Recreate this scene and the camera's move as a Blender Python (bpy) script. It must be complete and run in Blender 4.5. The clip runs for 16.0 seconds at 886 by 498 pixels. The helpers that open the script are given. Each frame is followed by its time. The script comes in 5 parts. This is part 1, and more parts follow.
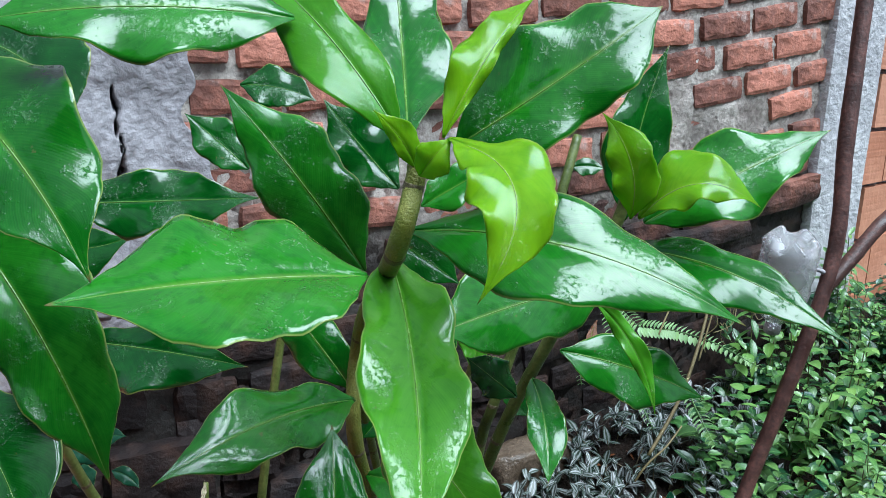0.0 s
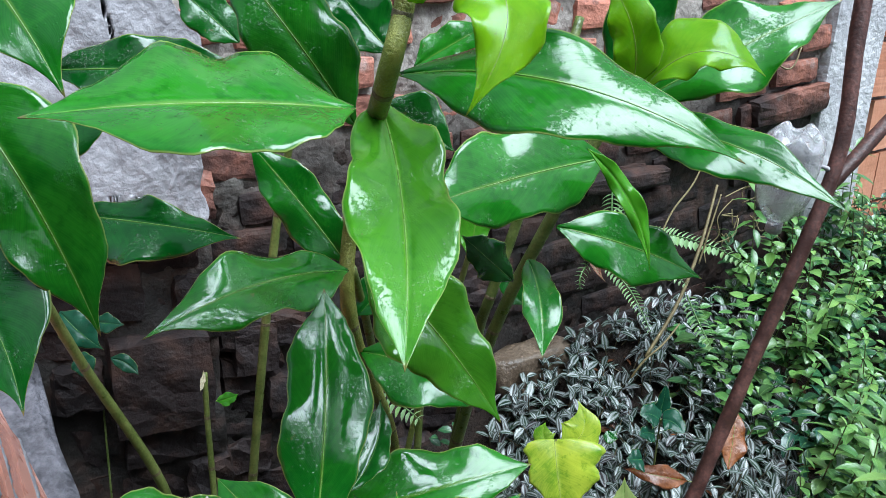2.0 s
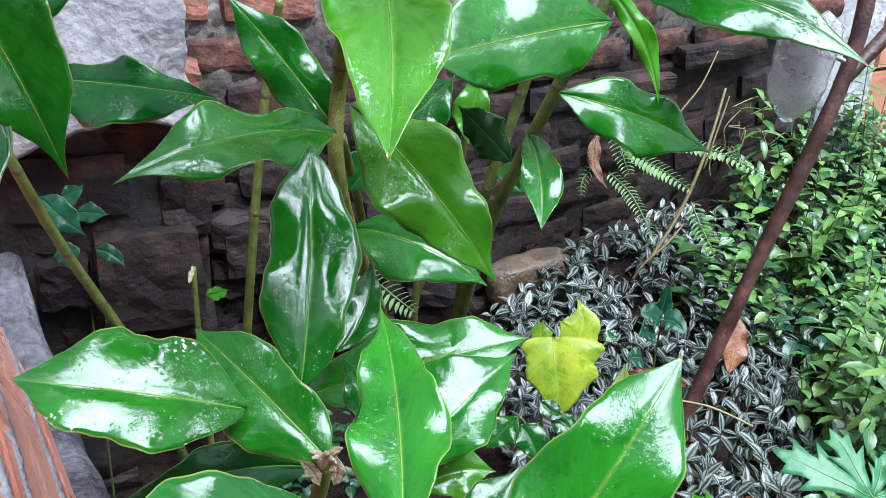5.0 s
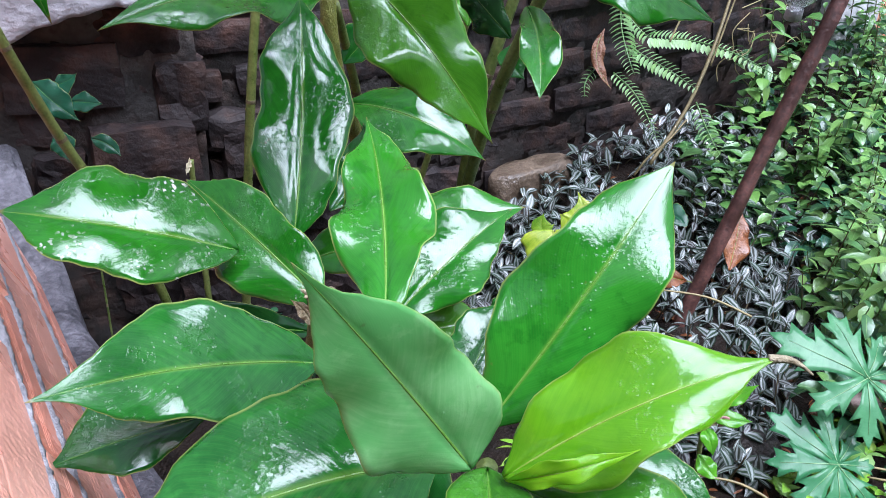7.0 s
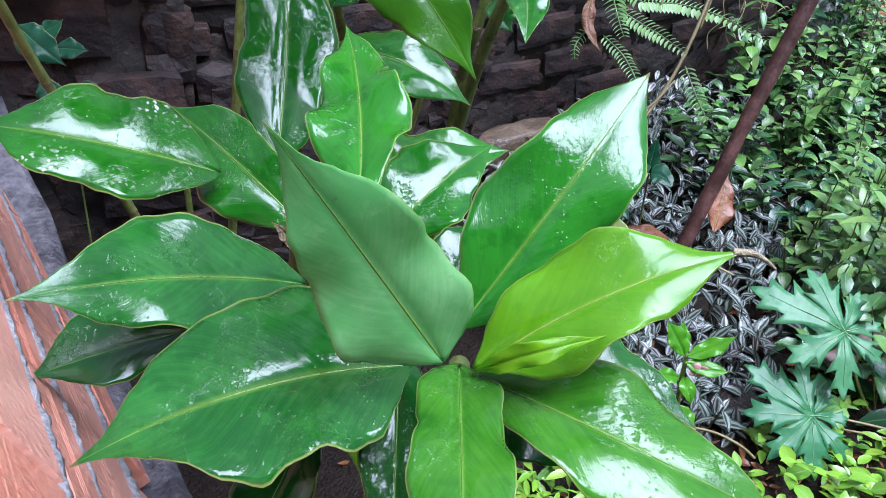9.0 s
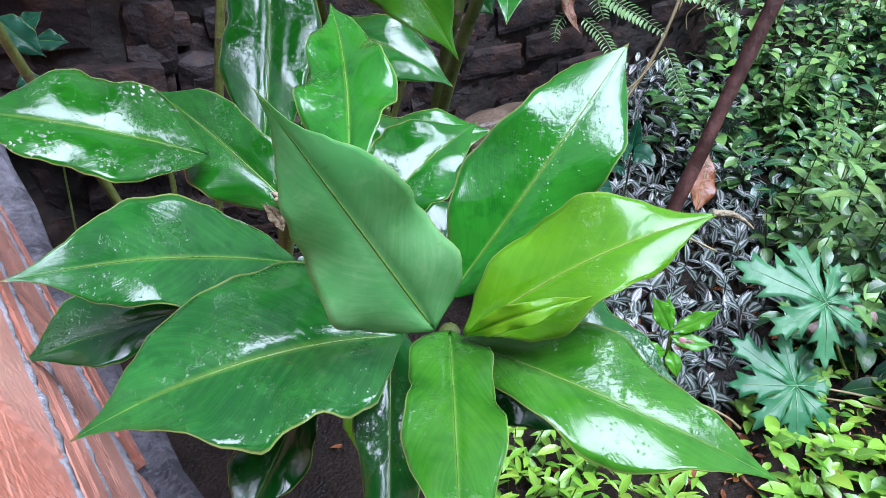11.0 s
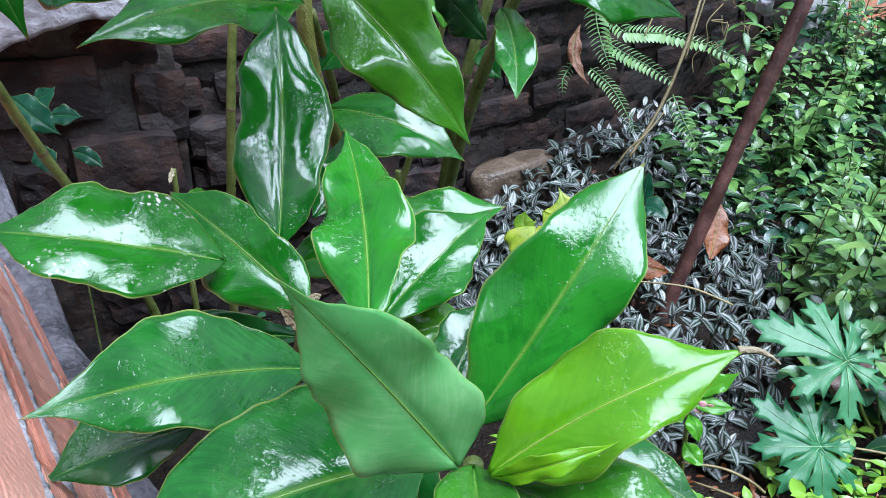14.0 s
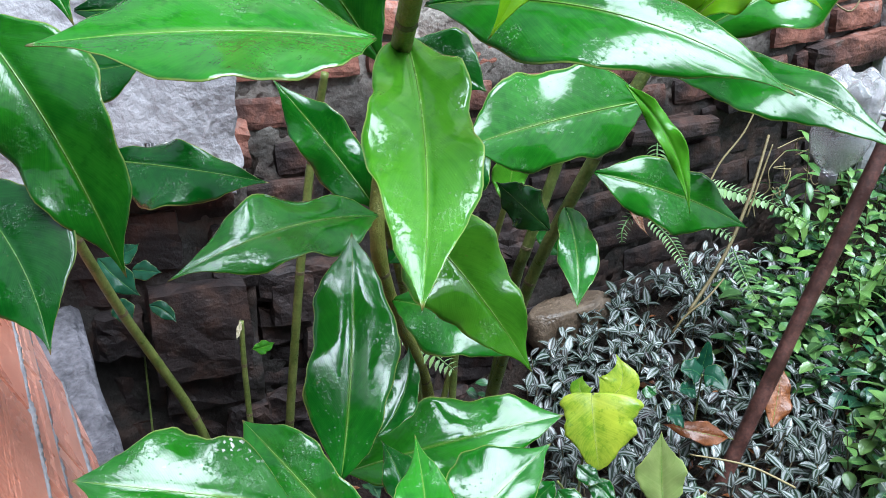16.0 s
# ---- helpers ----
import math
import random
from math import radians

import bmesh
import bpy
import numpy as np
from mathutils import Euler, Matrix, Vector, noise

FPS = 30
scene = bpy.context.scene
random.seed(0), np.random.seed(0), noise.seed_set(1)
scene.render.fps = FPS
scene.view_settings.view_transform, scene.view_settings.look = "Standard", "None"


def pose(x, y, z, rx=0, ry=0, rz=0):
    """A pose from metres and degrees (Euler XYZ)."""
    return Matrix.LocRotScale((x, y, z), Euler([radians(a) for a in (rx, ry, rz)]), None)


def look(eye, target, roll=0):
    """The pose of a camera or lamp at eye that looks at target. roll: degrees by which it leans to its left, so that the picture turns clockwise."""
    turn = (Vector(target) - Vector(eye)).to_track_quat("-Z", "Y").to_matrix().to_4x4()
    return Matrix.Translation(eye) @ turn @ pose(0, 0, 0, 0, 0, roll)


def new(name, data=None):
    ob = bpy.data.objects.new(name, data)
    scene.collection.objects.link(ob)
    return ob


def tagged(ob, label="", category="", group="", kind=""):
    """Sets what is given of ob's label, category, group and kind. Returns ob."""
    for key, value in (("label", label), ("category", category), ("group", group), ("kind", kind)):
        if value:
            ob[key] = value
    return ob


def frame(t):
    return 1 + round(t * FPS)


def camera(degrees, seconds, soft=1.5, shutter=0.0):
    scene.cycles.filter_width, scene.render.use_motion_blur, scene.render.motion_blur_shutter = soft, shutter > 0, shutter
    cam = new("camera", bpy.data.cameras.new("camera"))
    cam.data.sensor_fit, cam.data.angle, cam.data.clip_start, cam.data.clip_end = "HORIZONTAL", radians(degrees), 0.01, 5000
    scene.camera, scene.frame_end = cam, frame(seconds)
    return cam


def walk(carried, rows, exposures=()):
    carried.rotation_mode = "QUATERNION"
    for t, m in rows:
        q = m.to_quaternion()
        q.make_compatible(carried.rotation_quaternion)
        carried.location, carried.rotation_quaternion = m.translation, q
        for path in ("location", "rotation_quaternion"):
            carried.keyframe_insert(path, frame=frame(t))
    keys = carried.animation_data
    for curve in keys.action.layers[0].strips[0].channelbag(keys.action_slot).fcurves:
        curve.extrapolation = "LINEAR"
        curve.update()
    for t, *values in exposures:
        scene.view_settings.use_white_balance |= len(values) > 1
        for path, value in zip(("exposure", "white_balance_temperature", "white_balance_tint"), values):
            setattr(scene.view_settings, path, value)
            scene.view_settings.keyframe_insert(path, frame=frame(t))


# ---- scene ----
# light levels, lens softness and the camera's exposure along the walk
SKY, SUN, SOFT = 0.045, 1.5, 0.8
EXPOSURES = [(0.0, 2.04, 5500, 2.0), (2.0, 2.22, 5600, 3.0), (3.5, 2.40, 5600, 4.0), (6.0, 2.52, 5600, 13.0), (8.5, 2.36, 5400, 18.0), (13.5, 2.34, 5350, 12.0), (16.0, 2.44, 5600, 5.0)]

cam = camera(60.6, 16.0, soft=SOFT)
PATH = [
    (0, (0.208, 0.131, 1.132), (0.14, 2.078, 0.681), 1.5),
    (0.5, (0.212, 0.13, 1.124), (0.149, 2.073, 0.655), 1.2),
    (1, (0.215, 0.121, 1.096), (0.152, 2.056, 0.594), 0.7),
    (1.5, (0.216, 0.125, 1.065), (0.164, 2.044, 0.502), 1.2),
    (2, (0.222, 0.126, 1.048), (0.15, 2.029, 0.438), 1.7),
    (2.5, (0.22, 0.131, 1.011), (0.14, 2.023, 0.367), 2.3),
    (3, (0.221, 0.139, 0.994), (0.148, 2.018, 0.313), 2.7),
    (3.5, (0.222, 0.144, 0.975), (0.186, 2.013, 0.264), 3.0),
    (5.8, (0.24, 0.14, 0.922), (0.163, 1.976, 0.131), 1.6),
    (6, (0.242, 0.14, 0.915), (0.178, 1.967, 0.104), 1.7),
    (6.5, (0.245, 0.131, 0.888), (0.183, 1.94, 0.037), 2.2),
    (7, (0.247, 0.117, 0.864), (0.173, 1.904, -0.031), 1.7),
    (7.5, (0.251, 0.107, 0.859), (0.181, 1.889, -0.047), 1.9),
    (8, (0.253, 0.102, 0.849), (0.168, 1.887, -0.05), 2.9),
    (8.5, (0.262, 0.092, 0.828), (0.197, 1.866, -0.092), 2.6),
    (9, (0.259, 0.09, 0.827), (0.211, 1.854, -0.113), 2.9),
    (9.5, (0.261, 0.08, 0.821), (0.222, 1.84, -0.128), 2.3),
    (12, (0.257, 0.075, 0.823), (0.259, 1.827, -0.141), 2.04),
    (12.5, (0.26, 0.075, 0.824), (0.243, 1.83, -0.135), 1.1),
    (13, (0.259, 0.078, 0.824), (0.227, 1.837, -0.127), 1.18),
    (13.5, (0.260, 0.090, 0.846), (0.229, 1.854, -0.096), 1.25),
    (14, (0.251, 0.107, 0.875), (0.213, 1.892, -0.027), 0.22),
    (14.5, (0.251, 0.108, 0.907), (0.162, 1.911, 0.046), 1.01),
    (15, (0.26, 0.11, 0.932), (0.141, 1.923, 0.098), -0.5),
    (15.5, (0.248, 0.127, 0.982), (0.082, 1.967, 0.215), 0.5),
    (16, (0.237, 0.147, 1.026), (0.053, 2.005, 0.309), 0.9),
]
walk(cam, [(t, look(eye, target, roll)) for t, eye, target, roll in PATH], exposures=EXPOSURES)

# ---- light ----
world = bpy.data.worlds.new("overcast_sky")
scene.world = world
world.use_nodes = True
wn = world.node_tree.nodes
wl = world.node_tree.links
sky = wn.new("ShaderNodeTexSky")
sky.sky_type = "NISHITA"
sky.sun_disc = False
sky.sun_elevation = radians(66)
sky.sun_rotation = radians(133)
sky.dust_density = 4.0
grey = wn.new("ShaderNodeHueSaturation")
grey.inputs["Saturation"].default_value = 0.42
wl.new(sky.outputs[0], grey.inputs["Color"])
wl.new(grey.outputs[0], wn["Background"].inputs["Color"])
wn["Background"].inputs["Strength"].default_value = SKY

sun_data = bpy.data.lights.new("sun", "SUN")
sun_data.energy, sun_data.angle, sun_data.color = SUN, radians(43), (0.96, 0.99, 1.0)
sun = new("sun", sun_data)
sun.matrix_world = look((2.25, -0.82, 6), (0.3, 1.0, 0))


# ---- materials ----
WET = 0.62  # rain-soaked surfaces are darker than dry ones


def soaked(colour, amount=WET):
    return tuple(c * amount for c in colour)


def surface(name, roughness=0.6, spec=0.5):
    m = bpy.data.materials.new(name)
    m.use_nodes = True
    nt = m.node_tree
    b = nt.nodes["Principled BSDF"]
    b.inputs["Roughness"].default_value = roughness
    b.inputs["Specular IOR Level"].default_value = spec
    return m, nt, b


def node(nt, kind, values=None, **attrs):
    n = nt.nodes.new(kind)
    for k, v in (values or {}).items():
        n.inputs[k].default_value = v
    if "op" in attrs:
        n.operation = attrs["op"]
    if "feature" in attrs:
        n.feature = attrs["feature"]
    return n


def math_node(nt, op, a, b=None):
    n = node(nt, "ShaderNodeMath", op=op)
    for i, v in enumerate((a, b)):
        if v is None:
            continue
        if isinstance(v, (int, float)):
            n.inputs[i].default_value = v
        else:
            nt.links.new(v, n.inputs[i])
    return n.outputs[0]


def smooth(nt, value, lo, hi, out_lo=0.0, out_hi=1.0):
    n = nt.nodes.new("ShaderNodeMapRange")
    n.interpolation_type = "SMOOTHSTEP"
    for k, v in (("From Min", lo), ("From Max", hi), ("To Min", out_lo), ("To Max", out_hi)):
        n.inputs[k].default_value = v
    nt.links.new(value, n.inputs["Value"])
    return n.outputs[0]


def mix(nt, fac, a, b):
    n = nt.nodes.new("ShaderNodeMix")
    n.data_type = "RGBA"
    for socket, v in ((n.inputs[0], fac), (n.inputs[6], a), (n.inputs[7], b)):
        if isinstance(v, (int, float)):
            socket.default_value = v
        elif isinstance(v, tuple):
            socket.default_value = (*v, 1.0)
        else:
            nt.links.new(v, socket)
    return n.outputs[2]


def noise_at(nt, scale, detail=4.0, coord=None, rough=0.55):
    n = node(nt, "ShaderNodeTexNoise", {"Scale": scale, "Detail": detail, "Roughness": rough})
    if coord is None:
        coord = nt.nodes.new("ShaderNodeTexCoord").outputs["Object"]
    nt.links.new(coord, n.inputs["Vector"])
    return n.outputs["Fac"]


def bump(nt, height, distance, strength, target, after=None):
    n = node(nt, "ShaderNodeBump", {"Distance": distance, "Strength": strength})
    nt.links.new(height, n.inputs["Height"])
    if after is not None:
        nt.links.new(after, n.inputs["Normal"])
    nt.links.new(n.outputs[0], target)
    return n.outputs[0]


def leaf_material(name, deep, light, rib, dull=0.0, spots=False, glow=0.25, drops=1.0):
    """Wet leaf: pale rib line and rim, fine slanting side veins, a patchy film of water with small drops."""
    m, nt, b = surface(name, 0.2, 0.06)
    deep, light, rib = soaked(deep, 0.66), soaked(light, 0.66), soaked(rib, 0.75)
    uv = nt.nodes.new("ShaderNodeUVMap").outputs[0]
    sep = nt.nodes.new("ShaderNodeSeparateXYZ")
    nt.links.new(uv, sep.inputs[0])
    across = math_node(nt, "ABSOLUTE", math_node(nt, "SUBTRACT", sep.outputs[0], 0.5))
    across = math_node(nt, "MULTIPLY", across, 2.0)
    slant = math_node(nt, "SUBTRACT", math_node(nt, "MULTIPLY", sep.outputs[1], 190.0), math_node(nt, "MULTIPLY", across, 52.0))
    vein = math_node(nt, "SINE", math_node(nt, "MULTIPLY", slant, 2.4))
    streak_at = nt.nodes.new("ShaderNodeCombineXYZ")
    nt.links.new(math_node(nt, "MULTIPLY", slant, 0.22), streak_at.inputs[0])
    nt.links.new(math_node(nt, "MULTIPLY", across, 1.6), streak_at.inputs[1])
    info = nt.nodes.new("ShaderNodeObjectInfo")
    nt.links.new(math_node(nt, "MULTIPLY", info.outputs["Random"], 40.0), streak_at.inputs[2])
    streak = noise_at(nt, 1.1, 5.0, streak_at.outputs[0], 0.6)
    patch = noise_at(nt, 17.0, 3.0)
    tone = math_node(nt, "ADD", math_node(nt, "MULTIPLY", streak, 0.45), math_node(nt, "MULTIPLY", patch, 0.65))
    tone = math_node(nt, "ADD", tone, math_node(nt, "MULTIPLY", info.outputs["Random"], 0.25))
    colour = mix(nt, smooth(nt, tone, 0.42, 0.95), deep, light)
    fleck = noise_at(nt, 75.0, 6.0, None, 0.65)
    colour = mix(nt, smooth(nt, fleck, 0.50, 0.34, 0.0, 0.55), colour, deep)
    colour = mix(nt, smooth(nt, fleck, 0.52, 0.70, 0.0, 0.40), colour, light)
    colour = mix(nt, math_node(nt, "MULTIPLY", smooth(nt, vein, 0.5, 1.0), 0.03), colour, rib)
    colour = mix(nt, smooth(nt, across, 0.07, 0.0, 0.0, 0.35), colour, rib)
    colour = mix(nt, smooth(nt, across, 0.962, 0.992, 0.0, 0.5), colour, (0.40, 0.44, 0.12))
    colour = mix(nt, smooth(nt, sep.outputs[1], 0.968, 0.992, 0.0, 0.75), colour, (0.22, 0.15, 0.055))
    if spots:
        dots = node(nt, "ShaderNodeTexVoronoi", {"Scale": 190.0})
        place = nt.nodes.new("ShaderNodeTexCoord").outputs["Object"]
        wobble = nt.nodes.new("ShaderNodeVectorMath")
        wobble.operation = "MULTIPLY_ADD"
        stray = node(nt, "ShaderNodeTexNoise", {"Scale": 160.0, "Detail": 3.0})
        nt.links.new(place, stray.inputs["Vector"])
        nt.links.new(stray.outputs["Color"], wobble.inputs[0])
        wobble.inputs[1].default_value = (0.008, 0.008, 0.008)
        nt.links.new(place, wobble.inputs[2])
        nt.links.new(wobble.outputs[0], dots.inputs["Vector"])
        where = noise_at(nt, 26.0, 3.0)
        dust = math_node(nt, "MULTIPLY", smooth(nt, dots.outputs["Distance"], 0.38, 0.20), smooth(nt, where, 0.53, 0.70))
        colour = mix(nt, dust, colour, (0.62, 0.58, 0.56))
    else:
        blot = math_node(nt, "MULTIPLY", smooth(nt, noise_at(nt, 85.0, 4.0), 0.70, 0.76), 0.5)
        colour = mix(nt, blot, colour, (0.12, 0.10, 0.03))
    nt.links.new(colour, b.inputs["Base Color"])
    film = math_node(nt, "ADD", math_node(nt, "MULTIPLY", streak, 0.7), math_node(nt, "MULTIPLY", noise_at(nt, 42.0, 3.0), 0.5))
    rough = smooth(nt, film, 0.48, 0.82, 0.06 + dull, 0.16 + dull)
    nt.links.new(rough, b.inputs["Roughness"])
    b.inputs["Coat Weight"].default_value = max(0.15, 0.85 - 2.2 * dull)
    b.inputs["Coat IOR"].default_value = 1.55
    b.inputs["Coat Roughness"].default_value = 0.012 + dull * 0.5
    beads = smooth(nt, noise_at(nt, 260.0, 4.0, None, 0.6), 0.48, 0.72)
    wet = math_node(nt, "MULTIPLY", beads, smooth(nt, noise_at(nt, 20.0, 4.0), 0.50, 0.64))
    first = bump(nt, vein, 0.00004, 0.15, b.inputs["Normal"])
    fold_at = nt.nodes.new("ShaderNodeCombineXYZ")
    nt.links.new(math_node(nt, "MULTIPLY", slant, 0.032), fold_at.inputs[0])
    nt.links.new(math_node(nt, "MULTIPLY", across, 1.1), fold_at.inputs[1])
    nt.links.new(math_node(nt, "MULTIPLY", info.outputs["Random"], 70.0), fold_at.inputs[2])
    folds = bump(nt, noise_at(nt, 1.0, 2.0, fold_at.outputs[0]), 0.0060, 0.10 * min(1.0, 0.2 + drops), b.inputs["Normal"], first)
    swell = bump(nt, noise_at(nt, 34.0, 2.0), 0.0060, 0.16 * min(1.0, 0.2 + drops), b.inputs["Normal"], folds)
    ragged = bump(nt, noise_at(nt, 240.0, 4.0), 0.0006, 0.18 * drops, b.inputs["Normal"], swell)
    second = bump(nt, streak, 0.0008, 0.22 * min(1.0, 0.3 + drops), b.inputs["Normal"], ragged)
    last = bump(nt, wet, 0.0018, 0.60 * drops, b.inputs["Normal"], second)
    cells = node(nt, "ShaderNodeTexVoronoi", {"Scale": 380.0})
    nt.links.new(nt.nodes.new("ShaderNodeTexCoord").outputs["Object"], cells.inputs["Vector"])
    pick = nt.nodes.new("ShaderNodeSeparateColor")
    nt.links.new(cells.outputs["Color"], pick.inputs[0])
    dome = math_node(nt, "MULTIPLY", smooth(nt, cells.outputs["Distance"], 0.42, 0.05), smooth(nt, pick.outputs[0], 0.80, 0.82))
    dome = math_node(nt, "MULTIPLY", dome, smooth(nt, noise_at(nt, 14.0, 3.0), 0.40, 0.50))
    last = bump(nt, dome, 0.0010, 0.25, b.inputs["Normal"], last)
    nt.links.new(swell, b.inputs["Normal"])
    nt.links.new(last, b.inputs["Coat Normal"])
    through_light = nt.nodes.new("ShaderNodeBsdfTranslucent")
    nt.links.new(mix(nt, 0.5, colour, light), through_light.inputs["Color"])
    blend = nt.nodes.new("ShaderNodeMixShader")
    blend.inputs[0].default_value = glow
    nt.links.new(b.outputs[0], blend.inputs[1])
    nt.links.new(through_light.outputs[0], blend.inputs[2])
    nt.links.new(blend.outputs[0], nt.nodes["Material Output"].inputs["Surface"])
    return m


RIB_PALE = (0.28, 0.42, 0.06)
LEAF = leaf_material("wet_leaf", (0.013, 0.138, 0.008), (0.047, 0.296, 0.016), RIB_PALE)
# Brighter, yellower leaf; on the tall plant its colour stands in for backlight.
LEAF_BRIGHT = leaf_material("wet_leaf_bright", (0.050, 0.225, 0.010), (0.115, 0.39, 0.020), RIB_PALE, glow=0.3)
# Darker copy of LEAF: shade in the colour of inner leaves; also dark weeds.
LEAF_DARK_SHADED = leaf_material("wet_leaf_dark_shaded", (0.007, 0.080, 0.008), (0.024, 0.180, 0.016), (0.08, 0.24, 0.04))
LEAF_GREY = leaf_material("wet_leaf_underside", (0.22, 0.68, 0.20), (0.60, 1.0, 0.48), (0.62, 0.90, 0.36), dull=0.12, glow=0.55, drops=1.6)
LEAF_SMOOTH = leaf_material("smooth_wet_leaf", (0.013, 0.138, 0.010), (0.047, 0.296, 0.020), RIB_PALE, drops=0.25)
LEAF_LOW = leaf_material("wet_bluish_leaf", (0.012, 0.110, 0.014), (0.050, 0.270, 0.034), RIB_PALE, drops=2.0)
LEAF_MID = leaf_material("wet_mid_green_leaf", (0.034, 0.185, 0.010), (0.105, 0.37, 0.022), RIB_PALE, glow=0.3, drops=1.3)
LEAF_SPOT = leaf_material("spotted_leaf", (0.010, 0.105, 0.006), (0.034, 0.225, 0.012), RIB_PALE, spots=True)
SPRING = leaf_material("spring_green_leaf", (0.14, 0.52, 0.020), (0.24, 0.70, 0.040), (0.36, 0.56, 0.05), glow=0.6)
LIME = leaf_material("young_lime_leaf", (0.26, 0.64, 0.006), (0.46, 0.86, 0.012), (0.45, 0.60, 0.05), glow=0.6)
LIME_DEEP = leaf_material("lime_green_leaf", (0.13, 0.42, 0.004), (0.24, 0.58, 0.010), (0.36, 0.56, 0.05), glow=0.4)
YELLOW = leaf_material("yellowing_leaf", (0.10, 0.36, 0.015), (0.74, 0.84, 0.07), (0.80, 0.78, 0.20), dull=0.14, glow=0.35)
PALE = leaf_material("pale_young_leaf", (0.26, 0.36, 0.10), (0.42, 0.50, 0.17), RIB_PALE, dull=0.1, glow=0.3)
TEAL = leaf_material("bluish_leaf", (0.010, 0.060, 0.030), (0.024, 0.120, 0.060), (0.05, 0.20, 0.09), dull=0.25)
PAPAYA = leaf_material("papaya_leaf", (0.055, 0.225, 0.090), (0.13, 0.36, 0.16), (0.34, 0.60, 0.30), dull=0.24)


def plain(name, low, high, scale, roughness, relief=0.0, spec=0.5, fine=None):
    """Two-scale mottled surface."""
    m, nt, b = surface(name, roughness, spec)
    low, high = soaked(low, 0.62), soaked(high, 0.62)
    big, small = noise_at(nt, scale, 4.0), noise_at(nt, fine or scale * 7, 5.0)
    value = math_node(nt, "ADD", math_node(nt, "MULTIPLY", big, 0.6), math_node(nt, "MULTIPLY", small, 0.4))
    info = nt.nodes.new("ShaderNodeObjectInfo")
    value = math_node(nt, "ADD", value, math_node(nt, "MULTIPLY", math_node(nt, "SUBTRACT", info.outputs["Random"], 0.5), 0.22))
    nt.links.new(mix(nt, smooth(nt, value, 0.32, 0.68), low, high), b.inputs["Base Color"])
    nt.links.new(smooth(nt, big, 0.3, 0.7, max(0.05, roughness - 0.15), min(1, roughness + 0.15)), b.inputs["Roughness"])
    if relief:
        bump(nt, small, relief, 0.7, b.inputs["Normal"])
    return m


def old_brick(name, low, high, foot_colour, foot_z):
    """Weathered brick: mottled clay, lime bloom, and a ragged near-black tone that strengthens towards the foot of the
    wall.
    """
    m, nt, b = surface(name, 0.66, 0.22)
    low, high = soaked(low, 0.7), soaked(high, 0.7)
    info = nt.nodes.new("ShaderNodeObjectInfo")
    big, small = noise_at(nt, 9.0, 5.0), noise_at(nt, 70.0, 5.0)
    value = math_node(nt, "ADD", math_node(nt, "MULTIPLY", big, 0.5), math_node(nt, "MULTIPLY", small, 0.35))
    value = math_node(nt, "ADD", value, math_node(nt, "MULTIPLY", info.outputs["Random"], 0.32))
    colour = mix(nt, smooth(nt, value, 0.40, 0.80), low, high)
    colour = mix(nt, smooth(nt, noise_at(nt, 22.0, 6.0), 0.56, 0.70, 0.0, 0.65), colour, (0.40, 0.34, 0.31))
    colour = mix(nt, smooth(nt, noise_at(nt, 31.0, 6.0), 0.58, 0.70, 0.0, 0.7), colour, (0.055, 0.034, 0.030))
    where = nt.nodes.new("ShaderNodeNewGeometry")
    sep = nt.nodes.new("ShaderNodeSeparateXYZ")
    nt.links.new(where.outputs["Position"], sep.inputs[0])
    slant_z = math_node(nt, "SUBTRACT", sep.outputs[2], math_node(nt, "MULTIPLY", sep.outputs[0], 0.10))
    climb = math_node(nt, "ADD", slant_z, math_node(nt, "MULTIPLY", math_node(nt, "SUBTRACT", noise_at(nt, 5.0, 5.0), 0.5), 0.55))
    foot_dark = smooth(nt, climb, foot_z + 0.22, foot_z - 0.22, 0.0, 0.98)
    foot_mix = mix(nt, smooth(nt, noise_at(nt, 15.0, 6.0), 0.45, 0.68), foot_colour, (0.038, 0.022, 0.017))
    colour = mix(nt, foot_dark, colour, foot_mix)
    nt.links.new(colour, b.inputs["Base Color"])
    bump(nt, math_node(nt, "ADD", small, noise_at(nt, 28.0, 5.0)), 0.006, 0.8, b.inputs["Normal"])
    return m


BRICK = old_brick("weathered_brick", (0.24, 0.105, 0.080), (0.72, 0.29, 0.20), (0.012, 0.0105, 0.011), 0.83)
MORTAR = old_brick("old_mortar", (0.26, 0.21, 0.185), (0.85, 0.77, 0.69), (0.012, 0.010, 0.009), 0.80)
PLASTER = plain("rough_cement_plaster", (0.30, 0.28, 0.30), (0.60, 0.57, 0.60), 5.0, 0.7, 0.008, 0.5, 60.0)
CONCRETE = plain("grey_concrete", (0.60, 0.58, 0.60), (1.0, 0.97, 0.98), 6.0, 0.7, 0.014)
FOOTING = plain("damp_cement_footing", (0.07, 0.066, 0.078), (0.32, 0.30, 0.34), 13.0, 0.6, 0.014)
CLAY = plain("hollow_clay_block", (0.92, 0.33, 0.21), (1.0, 0.50, 0.37), 6.0, 0.28, 0.003, 0.5, 130.0)
CLAY_FAR = plain("orange_clay_block", (0.66, 0.26, 0.14), (0.88, 0.42, 0.26), 5.0, 0.5, 0.003)
CEMENT = plain("cement_joint", (0.22, 0.21, 0.23), (0.46, 0.44, 0.46), 30.0, 0.7, 0.006)
SOIL = plain("wet_dark_soil", (0.009, 0.006, 0.004), (0.036, 0.021, 0.014), 22.0, 0.6, 0.03, 0.25)
